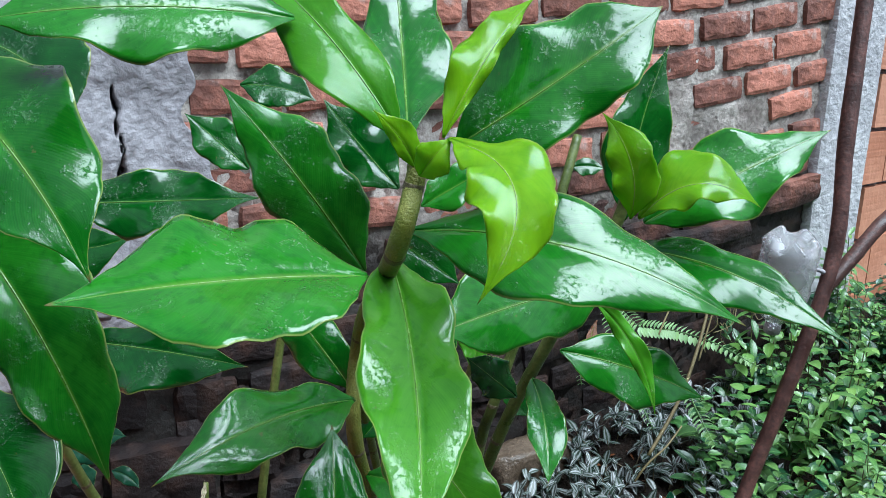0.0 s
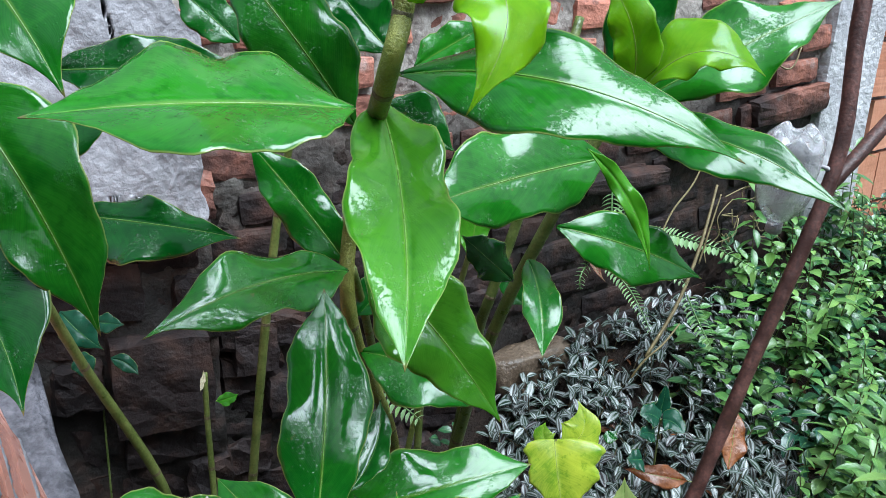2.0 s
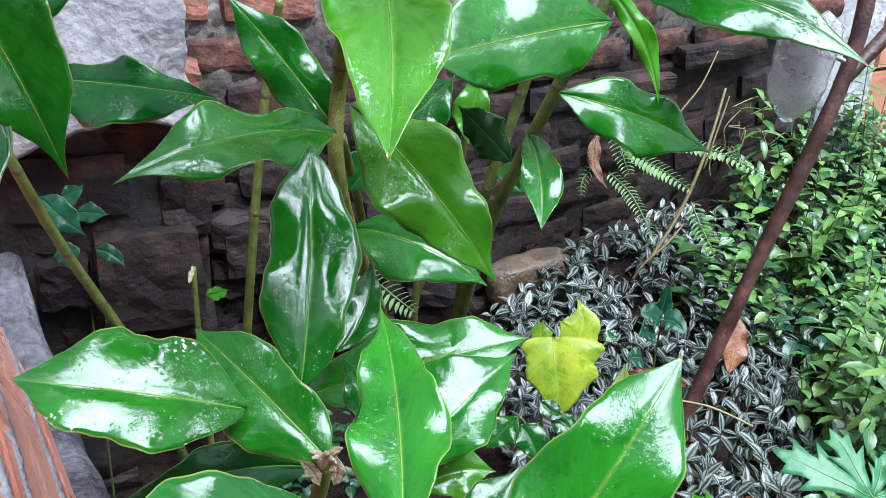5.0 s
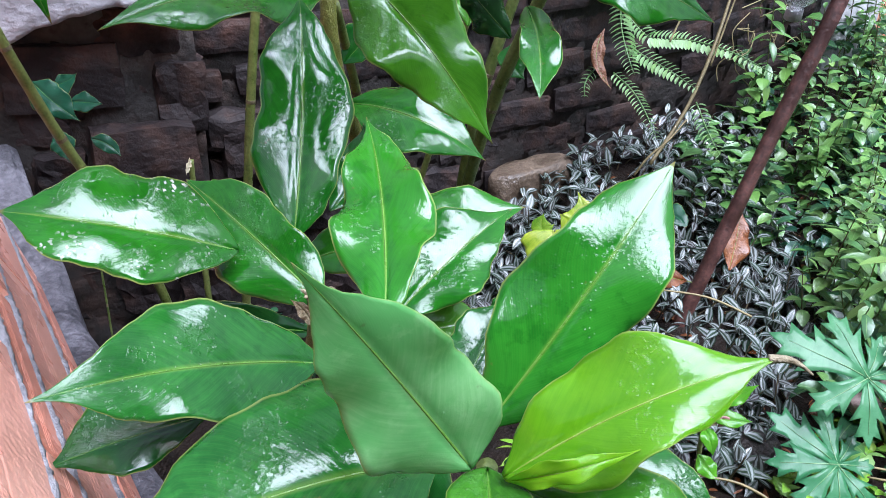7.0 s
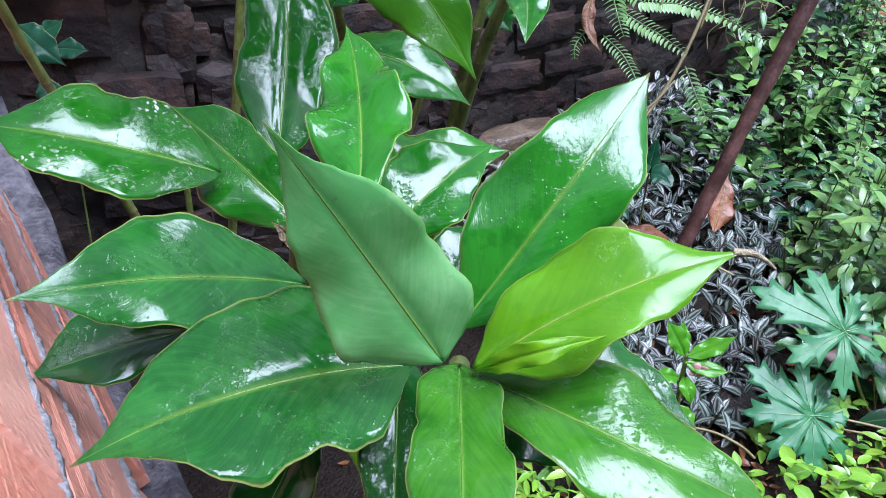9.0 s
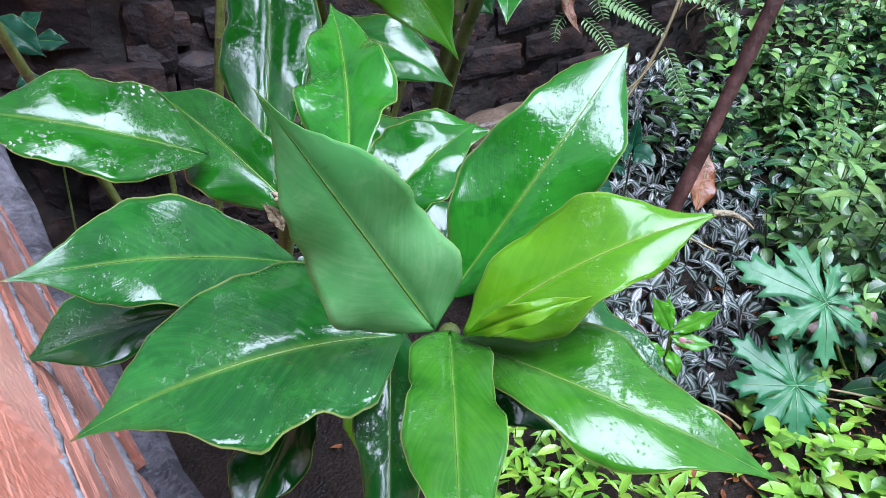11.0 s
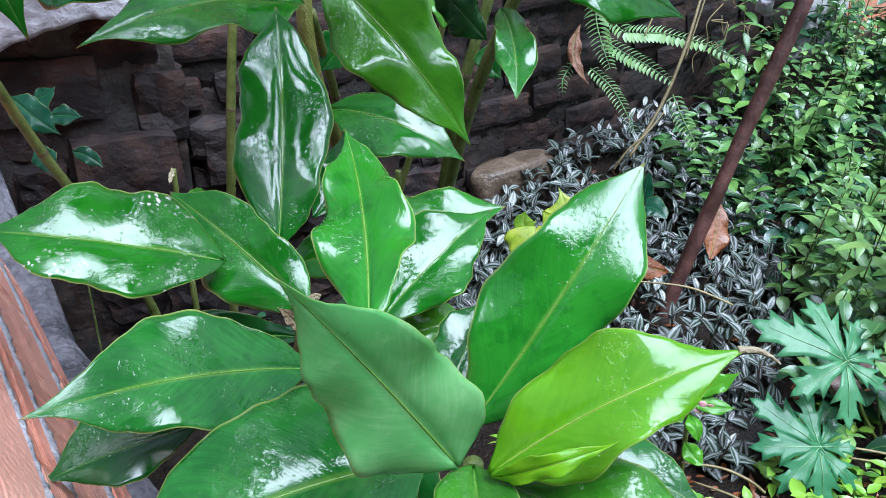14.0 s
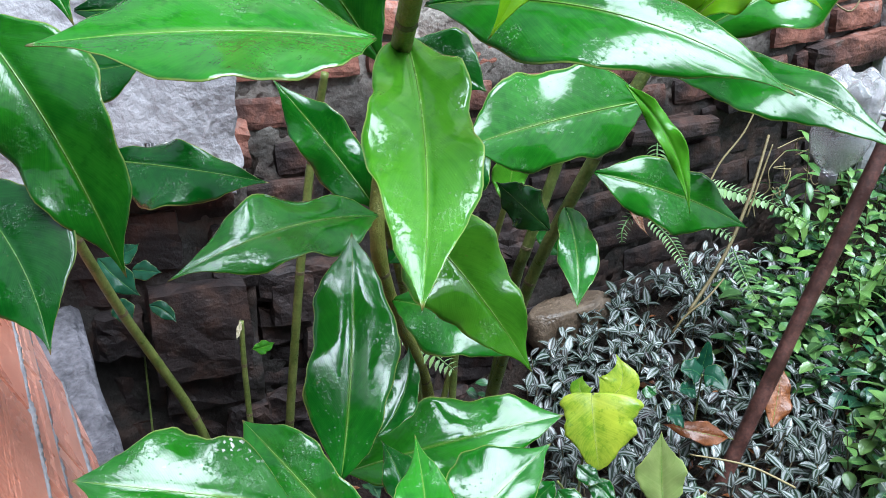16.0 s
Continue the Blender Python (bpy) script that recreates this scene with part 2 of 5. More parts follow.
UNSEEN_HOUSE = plain("unseen_house_plaster", (0.22, 0.20, 0.17), (0.34, 0.31, 0.27), 3.0, 0.8, 0.004)
STONE = plain("brown_stone", (0.11, 0.075, 0.048), (0.30, 0.215, 0.145), 14.0, 0.5, 0.006)
DARK_STONE = plain("dark_wet_stone", (0.016, 0.012, 0.010), (0.060, 0.046, 0.040), 26.0, 0.4, 0.012)
PINK_STONE = plain("pinkish_pebble", (0.30, 0.20, 0.17), (0.52, 0.40, 0.36), 18.0, 0.35, 0.004)
STALK = plain("green_stalk", (0.10, 0.145, 0.026), (0.27, 0.31, 0.075), 30.0, 0.42, 0.002)
STALK_BROWN = plain("brown_stalk", (0.10, 0.08, 0.035), (0.22, 0.17, 0.09), 40.0, 0.5, 0.003)
STALK_TOP = plain("yellowish_stalk", (0.22, 0.24, 0.030), (0.46, 0.46, 0.10), 60.0, 0.45, 0.003)
RIB = plain("pale_midrib", (0.10, 0.26, 0.025), (0.19, 0.38, 0.05), 30.0, 0.3)
RIB_SOFT = plain("soft_pale_vein", (0.17, 0.38, 0.14), (0.28, 0.48, 0.20), 40.0, 0.35)
RIB_LIME = plain("lime_midrib", (0.26, 0.42, 0.04), (0.36, 0.50, 0.08), 30.0, 0.3)
RUST = plain("rusty_iron", (0.06, 0.024, 0.019), (0.24, 0.092, 0.070), 22.0, 0.5, 0.002)
DRY = plain("dry_brown_leaf", (0.16, 0.050, 0.016), (0.40, 0.135, 0.034), 18.0, 0.4, 0.003)
TWIG = plain("tan_twig", (0.20, 0.15, 0.06), (0.42, 0.34, 0.16), 40.0, 0.6)
PETAL = plain("pink_petal", (0.85, 0.32, 0.36), (0.95, 0.62, 0.62), 40.0, 0.4)
DRY_DARK = plain("withered_brown_leaf", (0.075, 0.028, 0.012), (0.22, 0.085, 0.034), 30.0, 0.45, 0.005)
TORN = plain("torn_dry_tissue", (0.30, 0.22, 0.11), (0.62, 0.55, 0.38), 60.0, 0.7, 0.004)
FERN_GREEN = plain("fern_green", (0.075, 0.19, 0.035), (0.20, 0.36, 0.10), 20.0, 0.45)


def cover_material(name, shades, stripe=None, roughness=0.3):
    """Small ground-cover leaves: each leaf its own shade; optional silver bands along both halves."""
    m, nt, b = surface(name, roughness, 0.6)
    shades = [soaked(c, 1.0) for c in shades]
    stripe = soaked(stripe, 0.85) if stripe else None
    geo = nt.nodes.new("ShaderNodeNewGeometry")
    ramp = nt.nodes.new("ShaderNodeValToRGB")
    ramp.color_ramp.elements[0].color = (*shades[0], 1)
    ramp.color_ramp.elements[1].color = (*shades[-1], 1)
    for i, c in enumerate(shades[1:-1], 1):
        ramp.color_ramp.elements.new(i / (len(shades) - 1)).color = (*c, 1)
    nt.links.new(geo.outputs["Random Per Island"], ramp.inputs[0])
    colour = ramp.outputs[0]
    sep = nt.nodes.new("ShaderNodeSeparateXYZ")
    nt.links.new(nt.nodes.new("ShaderNodeUVMap").outputs[0], sep.inputs[0])
    across = math_node(nt, "MULTIPLY", math_node(nt, "ABSOLUTE", math_node(nt, "SUBTRACT", sep.outputs[0], 0.5)), 2.0)
    if stripe:
        band = math_node(nt, "MULTIPLY", smooth(nt, across, 0.20, 0.34), smooth(nt, across, 0.80, 0.62))
        band = math_node(nt, "MULTIPLY", band, smooth(nt, sep.outputs[1], 0.97, 0.80))
        colour = mix(nt, band, colour, stripe)
    else:
        colour = mix(nt, smooth(nt, across, 0.10, 0.0, 0.0, 0.4), colour, (0.30, 0.45, 0.14))
    nt.links.new(colour, b.inputs["Base Color"])
    bump(nt, noise_at(nt, 240.0, 3.0), 0.0012, 0.6, b.inputs["Normal"])
    back = nt.nodes.new("ShaderNodeBsdfTranslucent")
    nt.links.new(colour, back.inputs["Color"])
    blend = nt.nodes.new("ShaderNodeMixShader")
    blend.inputs[0].default_value = 0.2
    nt.links.new(b.outputs[0], blend.inputs[1])
    nt.links.new(back.outputs[0], blend.inputs[2])
    nt.links.new(blend.outputs[0], nt.nodes["Material Output"].inputs["Surface"])
    return m


ZEBRA = cover_material("zebra_striped_leaf", [(0.010, 0.028, 0.014), (0.022, 0.046, 0.022), (0.034, 0.022, 0.026)], (0.235, 0.255, 0.25))
GREENS = cover_material("fresh_small_leaf", [(0.024, 0.090, 0.022), (0.094, 0.220, 0.048), (0.017, 0.060, 0.020), (0.190, 0.340, 0.088), (0.014, 0.050, 0.020), (0.068, 0.172, 0.055), (0.145, 0.285, 0.055), (0.032, 0.108, 0.052)])
GREENS_PALE = cover_material("pale_small_leaf", [(0.080, 0.195, 0.040), (0.145, 0.280, 0.066), (0.054, 0.148, 0.036), (0.200, 0.340, 0.080)])
# Darker weed leaf; its colour paints the dark gaps between the fresh weeds.
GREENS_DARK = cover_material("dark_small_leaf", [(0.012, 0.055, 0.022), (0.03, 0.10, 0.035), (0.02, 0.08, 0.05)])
FERN_LEAF = cover_material("fern_leaflet", [(0.27, 0.44, 0.19), (0.46, 0.64, 0.36), (0.34, 0.54, 0.20)])
SPRIG = cover_material("light_sprig_leaf", [(0.14, 0.32, 0.020), (0.21, 0.40, 0.030), (0.07, 0.20, 0.018), (0.26, 0.40, 0.04)])


# ---- building helpers ----
def part(name, bm, material, parent=None, label="", shade=True):
    mesh = bpy.data.meshes.new(name)
    bm.to_mesh(mesh)
    bm.free()
    return part_mesh(name, mesh, material, parent, label, shade)


def part_mesh(name, mesh, material, parent=None, label="", shade=True):
    mesh.materials.append(material)
    if shade:
        mesh.shade_smooth()
    ob = new(name, mesh)
    if parent is not None:
        ob.parent = parent
    return tagged(ob, label)


def thing(name, label, category, group="", kind=""):
    return tagged(new(name), label, category, group, kind)


def box_bm(bm, m, size, bevel=0.0, seg=1):
    made = bmesh.ops.create_cube(bm, size=1.0, matrix=m @ Matrix.Diagonal((*size, 1)))
    if bevel:
        edges = list({e for v in made["verts"] for e in v.link_edges})
        bmesh.ops.bevel(bm, geom=edges, offset=bevel, segments=seg, affect="EDGES", profile=0.6)


def tube_bm(bm, points, radii, sides=10, caps=True, wobble=0.0, rng=None):
    """A tube along a smooth curve through the points."""
    pts = [Vector(p) for p in points]
    dense, rads = [], []
    for i in range(len(pts) - 1):
        p0, p1 = pts[max(i - 1, 0)], pts[i]
        p2, p3 = pts[i + 1], pts[min(i + 2, len(pts) - 1)]
        steps = 6
        for k in range(steps + (i == len(pts) - 2)):
            t = k / steps
            dense.append(0.5 * (2 * p1 + (p2 - p0) * t + (2 * p0 - 5 * p1 + 4 * p2 - p3) * t * t + (3 * p1 - p0 - 3 * p2 + p3) * t ** 3))
            rads.append(radii[i] + (radii[i + 1] - radii[i]) * t)
    rings = []
    side = None
    for i, p in enumerate(dense):
        d = (dense[min(i + 1, len(dense) - 1)] - dense[max(i - 1, 0)]).normalized()
        if side is None:
            side = d.orthogonal().normalized()
        side = (side - d * side.dot(d)).normalized()
        up = d.cross(side)
        ring = []
        for k in range(sides):
            a = 2 * math.pi * k / sides
            r = rads[i] * (1 + (rng.uniform(-wobble, wobble) if rng else 0))
            ring.append(bm.verts.new(p + (side * math.cos(a) + up * math.sin(a)) * r))
        rings.append(ring)
    for a, b in zip(rings, rings[1:]):
        for k in range(sides):
            bm.faces.new((a[k], a[(k + 1) % sides], b[(k + 1) % sides], b[k]))
    if caps:
        bm.faces.new(rings[0][::-1])
        bm.faces.new(rings[-1])


OUTLINE = ((0, 0.05), (0.05, 0.20), (0.12, 0.48), (0.22, 0.78), (0.33, 0.96), (0.43, 1.0), (0.55, 0.95), (0.66, 0.80), (0.75, 0.59), (0.82, 0.38), (0.88, 0.20), (0.92, 0.10), (0.96, 0.045), (1, 0.0))


def outline(t, shape=OUTLINE):
    for (a, fa), (b, fb) in zip(shape, shape[1:]):
        if t <= b:
            k = (t - a) / (b - a)
            return fa + (fb - fa) * k * k * (3 - 2 * k) * 0.5 + (fb - fa) * k * 0.5
    return 0.0


FULL = ((0, 0.05), (0.05, 0.28), (0.12, 0.56), (0.22, 0.84), (0.33, 0.97), (0.45, 1.0), (0.57, 0.98), (0.68, 0.88), (0.77, 0.72), (0.84, 0.52), (0.90, 0.30), (0.94, 0.15), (0.975, 0.05), (1, 0.0))
HEART = ((0, 0.50), (0.04, 0.82), (0.12, 0.98), (0.28, 1.0), (0.48, 0.88), (0.68, 0.66), (0.84, 0.42), (0.94, 0.20), (1, 0.0))

leaf_rng = random.Random(5)


def leaf(plant, base, middle, tip, half_a, half_b, material, wave=1.0, heart=1.0, shape=OUTLINE):
    """One blade: its rib runs as a parabola from base over middle to tip; half_a and half_b are its two halves at the middle."""
    b, m, t = Vector(base), Vector(middle), Vector(tip)
    va, vb = Vector(half_a), Vector(half_b)
    # where along the rib the middle lies
    s0 = (m - b).length / ((m - b).length + (t - m).length)
    s0 = min(max(s0, 0.35), 0.65)
    ctrl = (m - b * (1 - s0) ** 2 - t * s0 ** 2) / (2 * s0 * (1 - s0))

    def rib(s):
        return b * (1 - s) ** 2 + ctrl * 2 * s * (1 - s) + t * s * s

    def along(s):
        return ((ctrl - b) * (1 - s) + (t - ctrl) * s).normalized()

    d0 = along(s0)
    va, vb = va - d0 * va.dot(d0), vb - d0 * vb.dot(d0)
    face = (vb.normalized() - va.normalized()).cross(d0)
    face.normalize()
    if face.dot(Vector((0, -0.6, 0.8))) < 0:
        face.negate()
    length = (m - b).length + (t - m).length
    peak = outline(s0 ** heart, shape)
    phase = [leaf_rng.uniform(0, 6.28) for _ in range(4)]
    freq = leaf_rng.uniform(2.0, 3.2)
    amp = wave * length * leaf_rng.uniform(0.020, 0.044)
    rows, cols = 40, 8
    bm = bmesh.new()
    uv_layer = bm.loops.layers.uv.new("UVMap")
    grid, uvs = [], {}
    for i in range(rows + 1):
        s = i / rows
        f = max(outline(s ** heart, shape) / peak, 0.002)
        turn = d0.rotation_difference(along(s))
        n = turn @ face
        row = []
        for j in range(-cols, cols + 1):
            u = j / cols
            v = (turn @ (va if u < 0 else vb)) * f * abs(u)
            ripple = 1 + 0.10 * math.sin(s * freq * 5 + phase[2 if u < 0 else 3]) + 0.022 * math.sin(s * freq * 17 + phase[0 if u < 0 else 1])
            p = rib(s) + v * ripple
            p += n * (0.10 * v.length * (1 - abs(u)) * 1.2)
            p -= n * (0.0025 * max(0.0, 1 - abs(u) * 5) * (1 - s))
            p += n * amp * u * u * f * math.sin(s * freq * 6.28 + phase[0 if u < 0 else 1])
            vert = bm.verts.new(p)
            uvs[vert] = (0.5 + u / 2, s)
            row.append(vert)
        grid.append(row)
    for i in range(rows):
        for j in range(2 * cols):
            face_made = bm.faces.new((grid[i][j], grid[i][j + 1], grid[i + 1][j + 1], grid[i + 1][j]))
            for loop in face_made.loops:
                loop[uv_layer].uv = uvs[loop.vert]
    blade = part("leaf", bm, material, plant)
    thick = blade.modifiers.new("thickness", "SOLIDIFY")
    thick.thickness, thick.offset = 0.0007, 0.0
    ribs = bmesh.new()
    stops = [k / 6 for k in range(7)]
    pts = [rib(s * 0.97) + (d0.rotation_difference(along(s)) @ face) * (0.0004 - 0.0025 * (1 - s)) for s in stops]
    tube_bm(ribs, pts, [length * (0.0046 - 0.0038 * s) for s in stops], 6)
    part("midrib", ribs, RIB_LIME if material in (LIME, LIME_DEEP, YELLOW) else RIB, blade, "pale green midrib")
    return blade


def stem(plant, radius, *points, material=None, rooted=True):
    points = [Vector(p) for p in points]
    if rooted:  # carry the stalk on into the soil
        way = (points[-1] - points[-2]).normalized() + Vector((0, 0, -0.6))
        way.normalize()
        foot = points[-1].copy()
        while foot.z > ground_height(foot.x, foot.y) - 0.03:
            foot += way * 0.02
        points += [points[-1].lerp(foot, 0.5), foot]
    bm = bmesh.new()
    n = len(points)
    tube_bm(bm, points, [radius * (0.8 + 0.4 * i / (n - 1)) for i in range(n)], 10, wobble=0.03, rng=leaf_rng)
    ob = part("stem", bm, material or STALK, plant)
    for i, p in enumerate(points[1:-1], 1):
        p = Vector(p)
        d = (Vector(points[i + 1]) - Vector(points[i - 1])).normalized() * 0.003
        ring = bmesh.new()
        r = radius * (0.8 + 0.4 * i / (n - 1))
        tube_bm(ring, (p - d, p + d), (r * 1.03, r * 1.07), 10)
        part("node_ring", ring, STALK_BROWN, ob, "brownish ring on the stalk")
    return ob


# ---- ground ----
def ground_height(x, y):
    s = (x + 0.615) * 0.866 + (y - 1.433) * 0.5
    front = (x + 0.615) * 0.5 - (y - 1.433) * 0.866
    base = -0.17 + 0.19 / (1 + math.exp(-(x - 0.10) * 7))
    bank = 0.02 + 0.16 / (1 + math.exp(-(s - 1.15) * 9)) + 0.16 / (1 + math.exp(-(s - 1.95) * 8))
    return base + bank * math.exp(-max(front, 0.0) ** 2 / 0.16) + 0.02 * noise.noise(Vector((x * 4, y * 4, 0.3)))


def build_ground():
    bm = bmesh.new()
    xs = [-30, -8, -3, -1.5] + [-1.0 + 0.05 * i for i in range(66)] + [2.6, 3.5, 8, 30]
    ys = [-30, -8, -3, -1.2] + [-0.6 + 0.05 * i for i in range(72)] + [3.4, 5, 9, 30]
    grid = [[bm.verts.new((x, y, ground_height(x, y) + 0.006 * noise.noise(Vector((x * 30, y * 30, 2))))) for y in ys] for x in xs]
    for i in range(len(xs) - 1):
        for j in range(len(ys) - 1):
            bm.faces.new((grid[i][j], grid[i + 1][j], grid[i + 1][j + 1], grid[i][j + 1]))
    tagged(part("ground", bm, SOIL), "dark wet garden soil strewn with litter", "ground", kind="structure")


build_ground()

# ---- back wall of old bricks: along() gives a place on it from the corner, with out metres in front of its face ----
ALONG, OUT = Vector((0.866, 0.5, 0)), Vector((0.5, -0.866, 0))
CORNER = Vector((-0.615, 1.433, 0))


def on_wall(s, z, out=0.0):
    return CORNER + ALONG * s + OUT * out + Vector((0, 0, z))


def wall_frame(s, z, out=0.0, tilt=0.0):
    turn = Matrix((ALONG, -OUT, Vector((0, 0, 1)))).transposed().to_4x4()
    return Matrix.Translation(on_wall(s, z, out)) @ turn @ Matrix.Rotation(-tilt, 4, "Y")


def course_rise(s):
    return 0.054 * max(0.0, s - 0.3) ** 2


wall_rng = random.Random(11)
bm = bmesh.new()
box_bm(bm, wall_frame(1.06, 1.2, -0.103), (2.62, 0.20, 3.2))
face_grid = [[bm.verts.new(on_wall(-0.25 + 0.0132 * i, -0.40 + 0.0132 * j)) for j in range(194)] for i in range(199)]
for i in range(198):
    for j in range(193):
        bm.faces.new((face_grid[i][j], face_grid[i + 1][j], face_grid[i + 1][j + 1], face_grid[i][j + 1]))
for v in bm.verts:
    if len(v.link_faces) > 3 or v.index < 0 or (v.co - CORNER).dot(OUT) > -0.05:
        v.co += OUT * (noise.noise(v.co * 14) * 0.005 + noise.noise(v.co * 37) * 0.006 + noise.noise(v.co * 75) * 0.005 - 0.004)
wall = tagged(part("wall_north", bm, MORTAR, None), "old red brick wall with crumbling mortar, near-black towards its foot", "wall", kind="structure")

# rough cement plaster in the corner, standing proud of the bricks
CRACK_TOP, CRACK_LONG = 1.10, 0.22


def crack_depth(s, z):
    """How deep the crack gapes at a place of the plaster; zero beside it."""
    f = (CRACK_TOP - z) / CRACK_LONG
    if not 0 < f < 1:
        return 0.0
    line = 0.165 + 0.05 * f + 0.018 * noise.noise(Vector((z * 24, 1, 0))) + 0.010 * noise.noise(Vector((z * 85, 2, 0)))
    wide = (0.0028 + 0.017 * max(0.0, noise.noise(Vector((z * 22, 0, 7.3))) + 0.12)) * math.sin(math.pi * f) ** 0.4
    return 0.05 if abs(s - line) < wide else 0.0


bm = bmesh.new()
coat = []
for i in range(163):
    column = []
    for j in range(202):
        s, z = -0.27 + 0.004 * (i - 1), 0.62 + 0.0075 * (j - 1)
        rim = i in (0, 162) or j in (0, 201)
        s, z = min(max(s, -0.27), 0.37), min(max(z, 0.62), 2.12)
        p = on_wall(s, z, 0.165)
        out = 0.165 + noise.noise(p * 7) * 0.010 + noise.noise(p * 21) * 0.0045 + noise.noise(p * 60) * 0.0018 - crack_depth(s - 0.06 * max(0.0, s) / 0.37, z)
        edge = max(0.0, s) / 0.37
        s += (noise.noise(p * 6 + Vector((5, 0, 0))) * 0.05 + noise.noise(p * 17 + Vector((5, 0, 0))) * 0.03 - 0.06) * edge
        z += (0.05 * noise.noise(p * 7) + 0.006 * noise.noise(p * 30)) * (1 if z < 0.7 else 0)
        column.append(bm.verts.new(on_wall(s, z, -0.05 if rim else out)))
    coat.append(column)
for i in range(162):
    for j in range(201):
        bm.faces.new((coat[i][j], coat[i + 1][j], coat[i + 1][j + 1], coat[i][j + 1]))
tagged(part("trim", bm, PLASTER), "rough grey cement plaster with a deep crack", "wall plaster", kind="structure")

# unseen house wall and eave behind the camera, added to darken leaf reflections
bm = bmesh.new()
box_bm(bm, pose(0.5, -4.0, 1.2), (16.0, 0.2, 3.2), 0.01)
tagged(part("wall_south", bm, UNSEEN_HOUSE), "plain unseen house wall added behind the bed", "wall", kind="structure")
# eave slab added out of view to block the low sky behind the bed
bm = bmesh.new()
box_bm(bm, pose(0.5, -2.55, 2.45, rx=0.10), (16.0, 2.9, 0.09), 0.01)
tagged(part("ceiling", bm, UNSEEN_HOUSE), "plain unseen eave added behind the bed to block low sky", "eave", kind="structure")
# pillar at the far end
bm = bmesh.new()
box_bm(bm, wall_frame(2.27, 1.2, -0.10), (0.235, 0.26, 3.2), 0.01, 2)
bmesh.ops.subdivide_edges(bm, edges=bm.edges, cuts=14, use_grid_fill=True)
for v in bm.verts:
    v.co += ALONG * noise.noise(v.co * 12) * 0.012 + OUT * noise.noise(v.co * 20) * 0.006
tagged(part("trim", bm, CONCRETE), "rough pale grey concrete pillar", "pillar", kind="structure")

# orange clay-block wall beyond the pillar, turning further away
FAR_ALONG = Vector((0.72, 0.694, 0))
FAR_OUT = Vector((0.694, -0.72, 0))
FAR_START = on_wall(2.385, 0, -0.02)
far_turn = Matrix((FAR_ALONG, -FAR_OUT, Vector((0, 0, 1)))).transposed().to_4x4()
bm = bmesh.new()
box_bm(bm, Matrix.Translation(FAR_START + FAR_ALONG * 1.2 - FAR_OUT * 0.10 + Vector((0, 0, 0.9))) @ far_turn, (2.4, 0.16, 2.6))
far_wall = tagged(part("wall_east", bm, CEMENT), "wall of orange hollow clay blocks with pale joints", "wall", kind="structure")

# low wall of grooved clay blocks beside the bed
LOW_AT = Vector((-0.190, 0.779, 0.35))
LOW_ALONG, LOW_FACE = Vector((-0.6157, 0.788, 0)), Vector((0.7317, 0.5717, 0.3714))
LOW_UP = LOW_FACE.cross(LOW_ALONG).normalized()
if LOW_UP.z < 0:
    LOW_UP = -LOW_UP
low_turn = Matrix((LOW_ALONG, LOW_FACE, LOW_UP)).transposed().to_4x4()


def on_low(s, h, out=0.0):
    return LOW_AT + LOW_ALONG * s + LOW_UP * h + LOW_FACE * out


bm = bmesh.new()
box_bm(bm, Matrix.Translation(on_low(0.15, 0.16, -0.090)) @ low_turn, (1.90, 0.15, 0.46))
low_wall = tagged(part("wall_west", bm, CEMENT), "low wall of wet orange hollow clay blocks with grey joints", "wall", kind="structure")
bm = bmesh.new()
foot_turn = Matrix((LOW_ALONG, Vector((0.788, 0.6157, 0)), Vector((0, 0, 1)))).transposed().to_4x4()
box_bm(bm, Matrix.Translation(on_low(0.20, -0.065) + Vector((0.788, 0.6157, 0)) * -0.066 + Vector((0, 0, -0.30))) @ foot_turn, (1.8, 0.20, 0.59), 0.012)
bmesh.ops.subdivide_edges(bm, edges=bm.edges, cuts=20, use_grid_fill=True)
for v in bm.verts:
    v.co += Vector((noise.noise(v.co * 18), noise.noise(v.co * 18 + Vector((9, 0, 0))), noise.noise(v.co * 22))) * 0.012
    reach = (v.co - LOW_AT).dot(LOW_ALONG)
    if v.co.z > 0.1 and reach > 0.38:
        # the cement climbs into the corner with the back wall
        v.co.z += 0.40 * (reach - 0.38)
part("footing", bm, FOOTING, low_wall, "rough grey cement footing")
for h in (-0.01, 0.085, 0.135, 0.275):
    bm = bmesh.new()
    tube_bm(bm, [on_low(-0.78 + 0.04 * k, h + 0.003 * noise.noise(Vector((k * 0.9, h * 5, 4))), -0.004) for k in range(46)], [0.0062 + 0.003 * noise.noise(Vector((k * 1.7, h * 9, 0))) for k in range(46)], 7, wobble=0.22, rng=wall_rng)
    part("bed_joint", bm, CEMENT, low_wall, "grey cement joint")

# rough dark rubble below the plaster, filling between the loose blocks
bm = bmesh.new()
box_bm(bm, wall_frame(0.0, 0.20, 0.045), (0.66, 0.10, 0.92))
bmesh.ops.subdivide_edges(bm, edges=bm.edges, cuts=40, use_grid_fill=True)
for v in bm.verts:
    v.co += OUT * (noise.noise(v.co * 8) * 0.030 + noise.noise(v.co * 30) * 0.014 + noise.noise(v.co * 80) * 0.006)
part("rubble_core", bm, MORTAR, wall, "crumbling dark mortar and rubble")

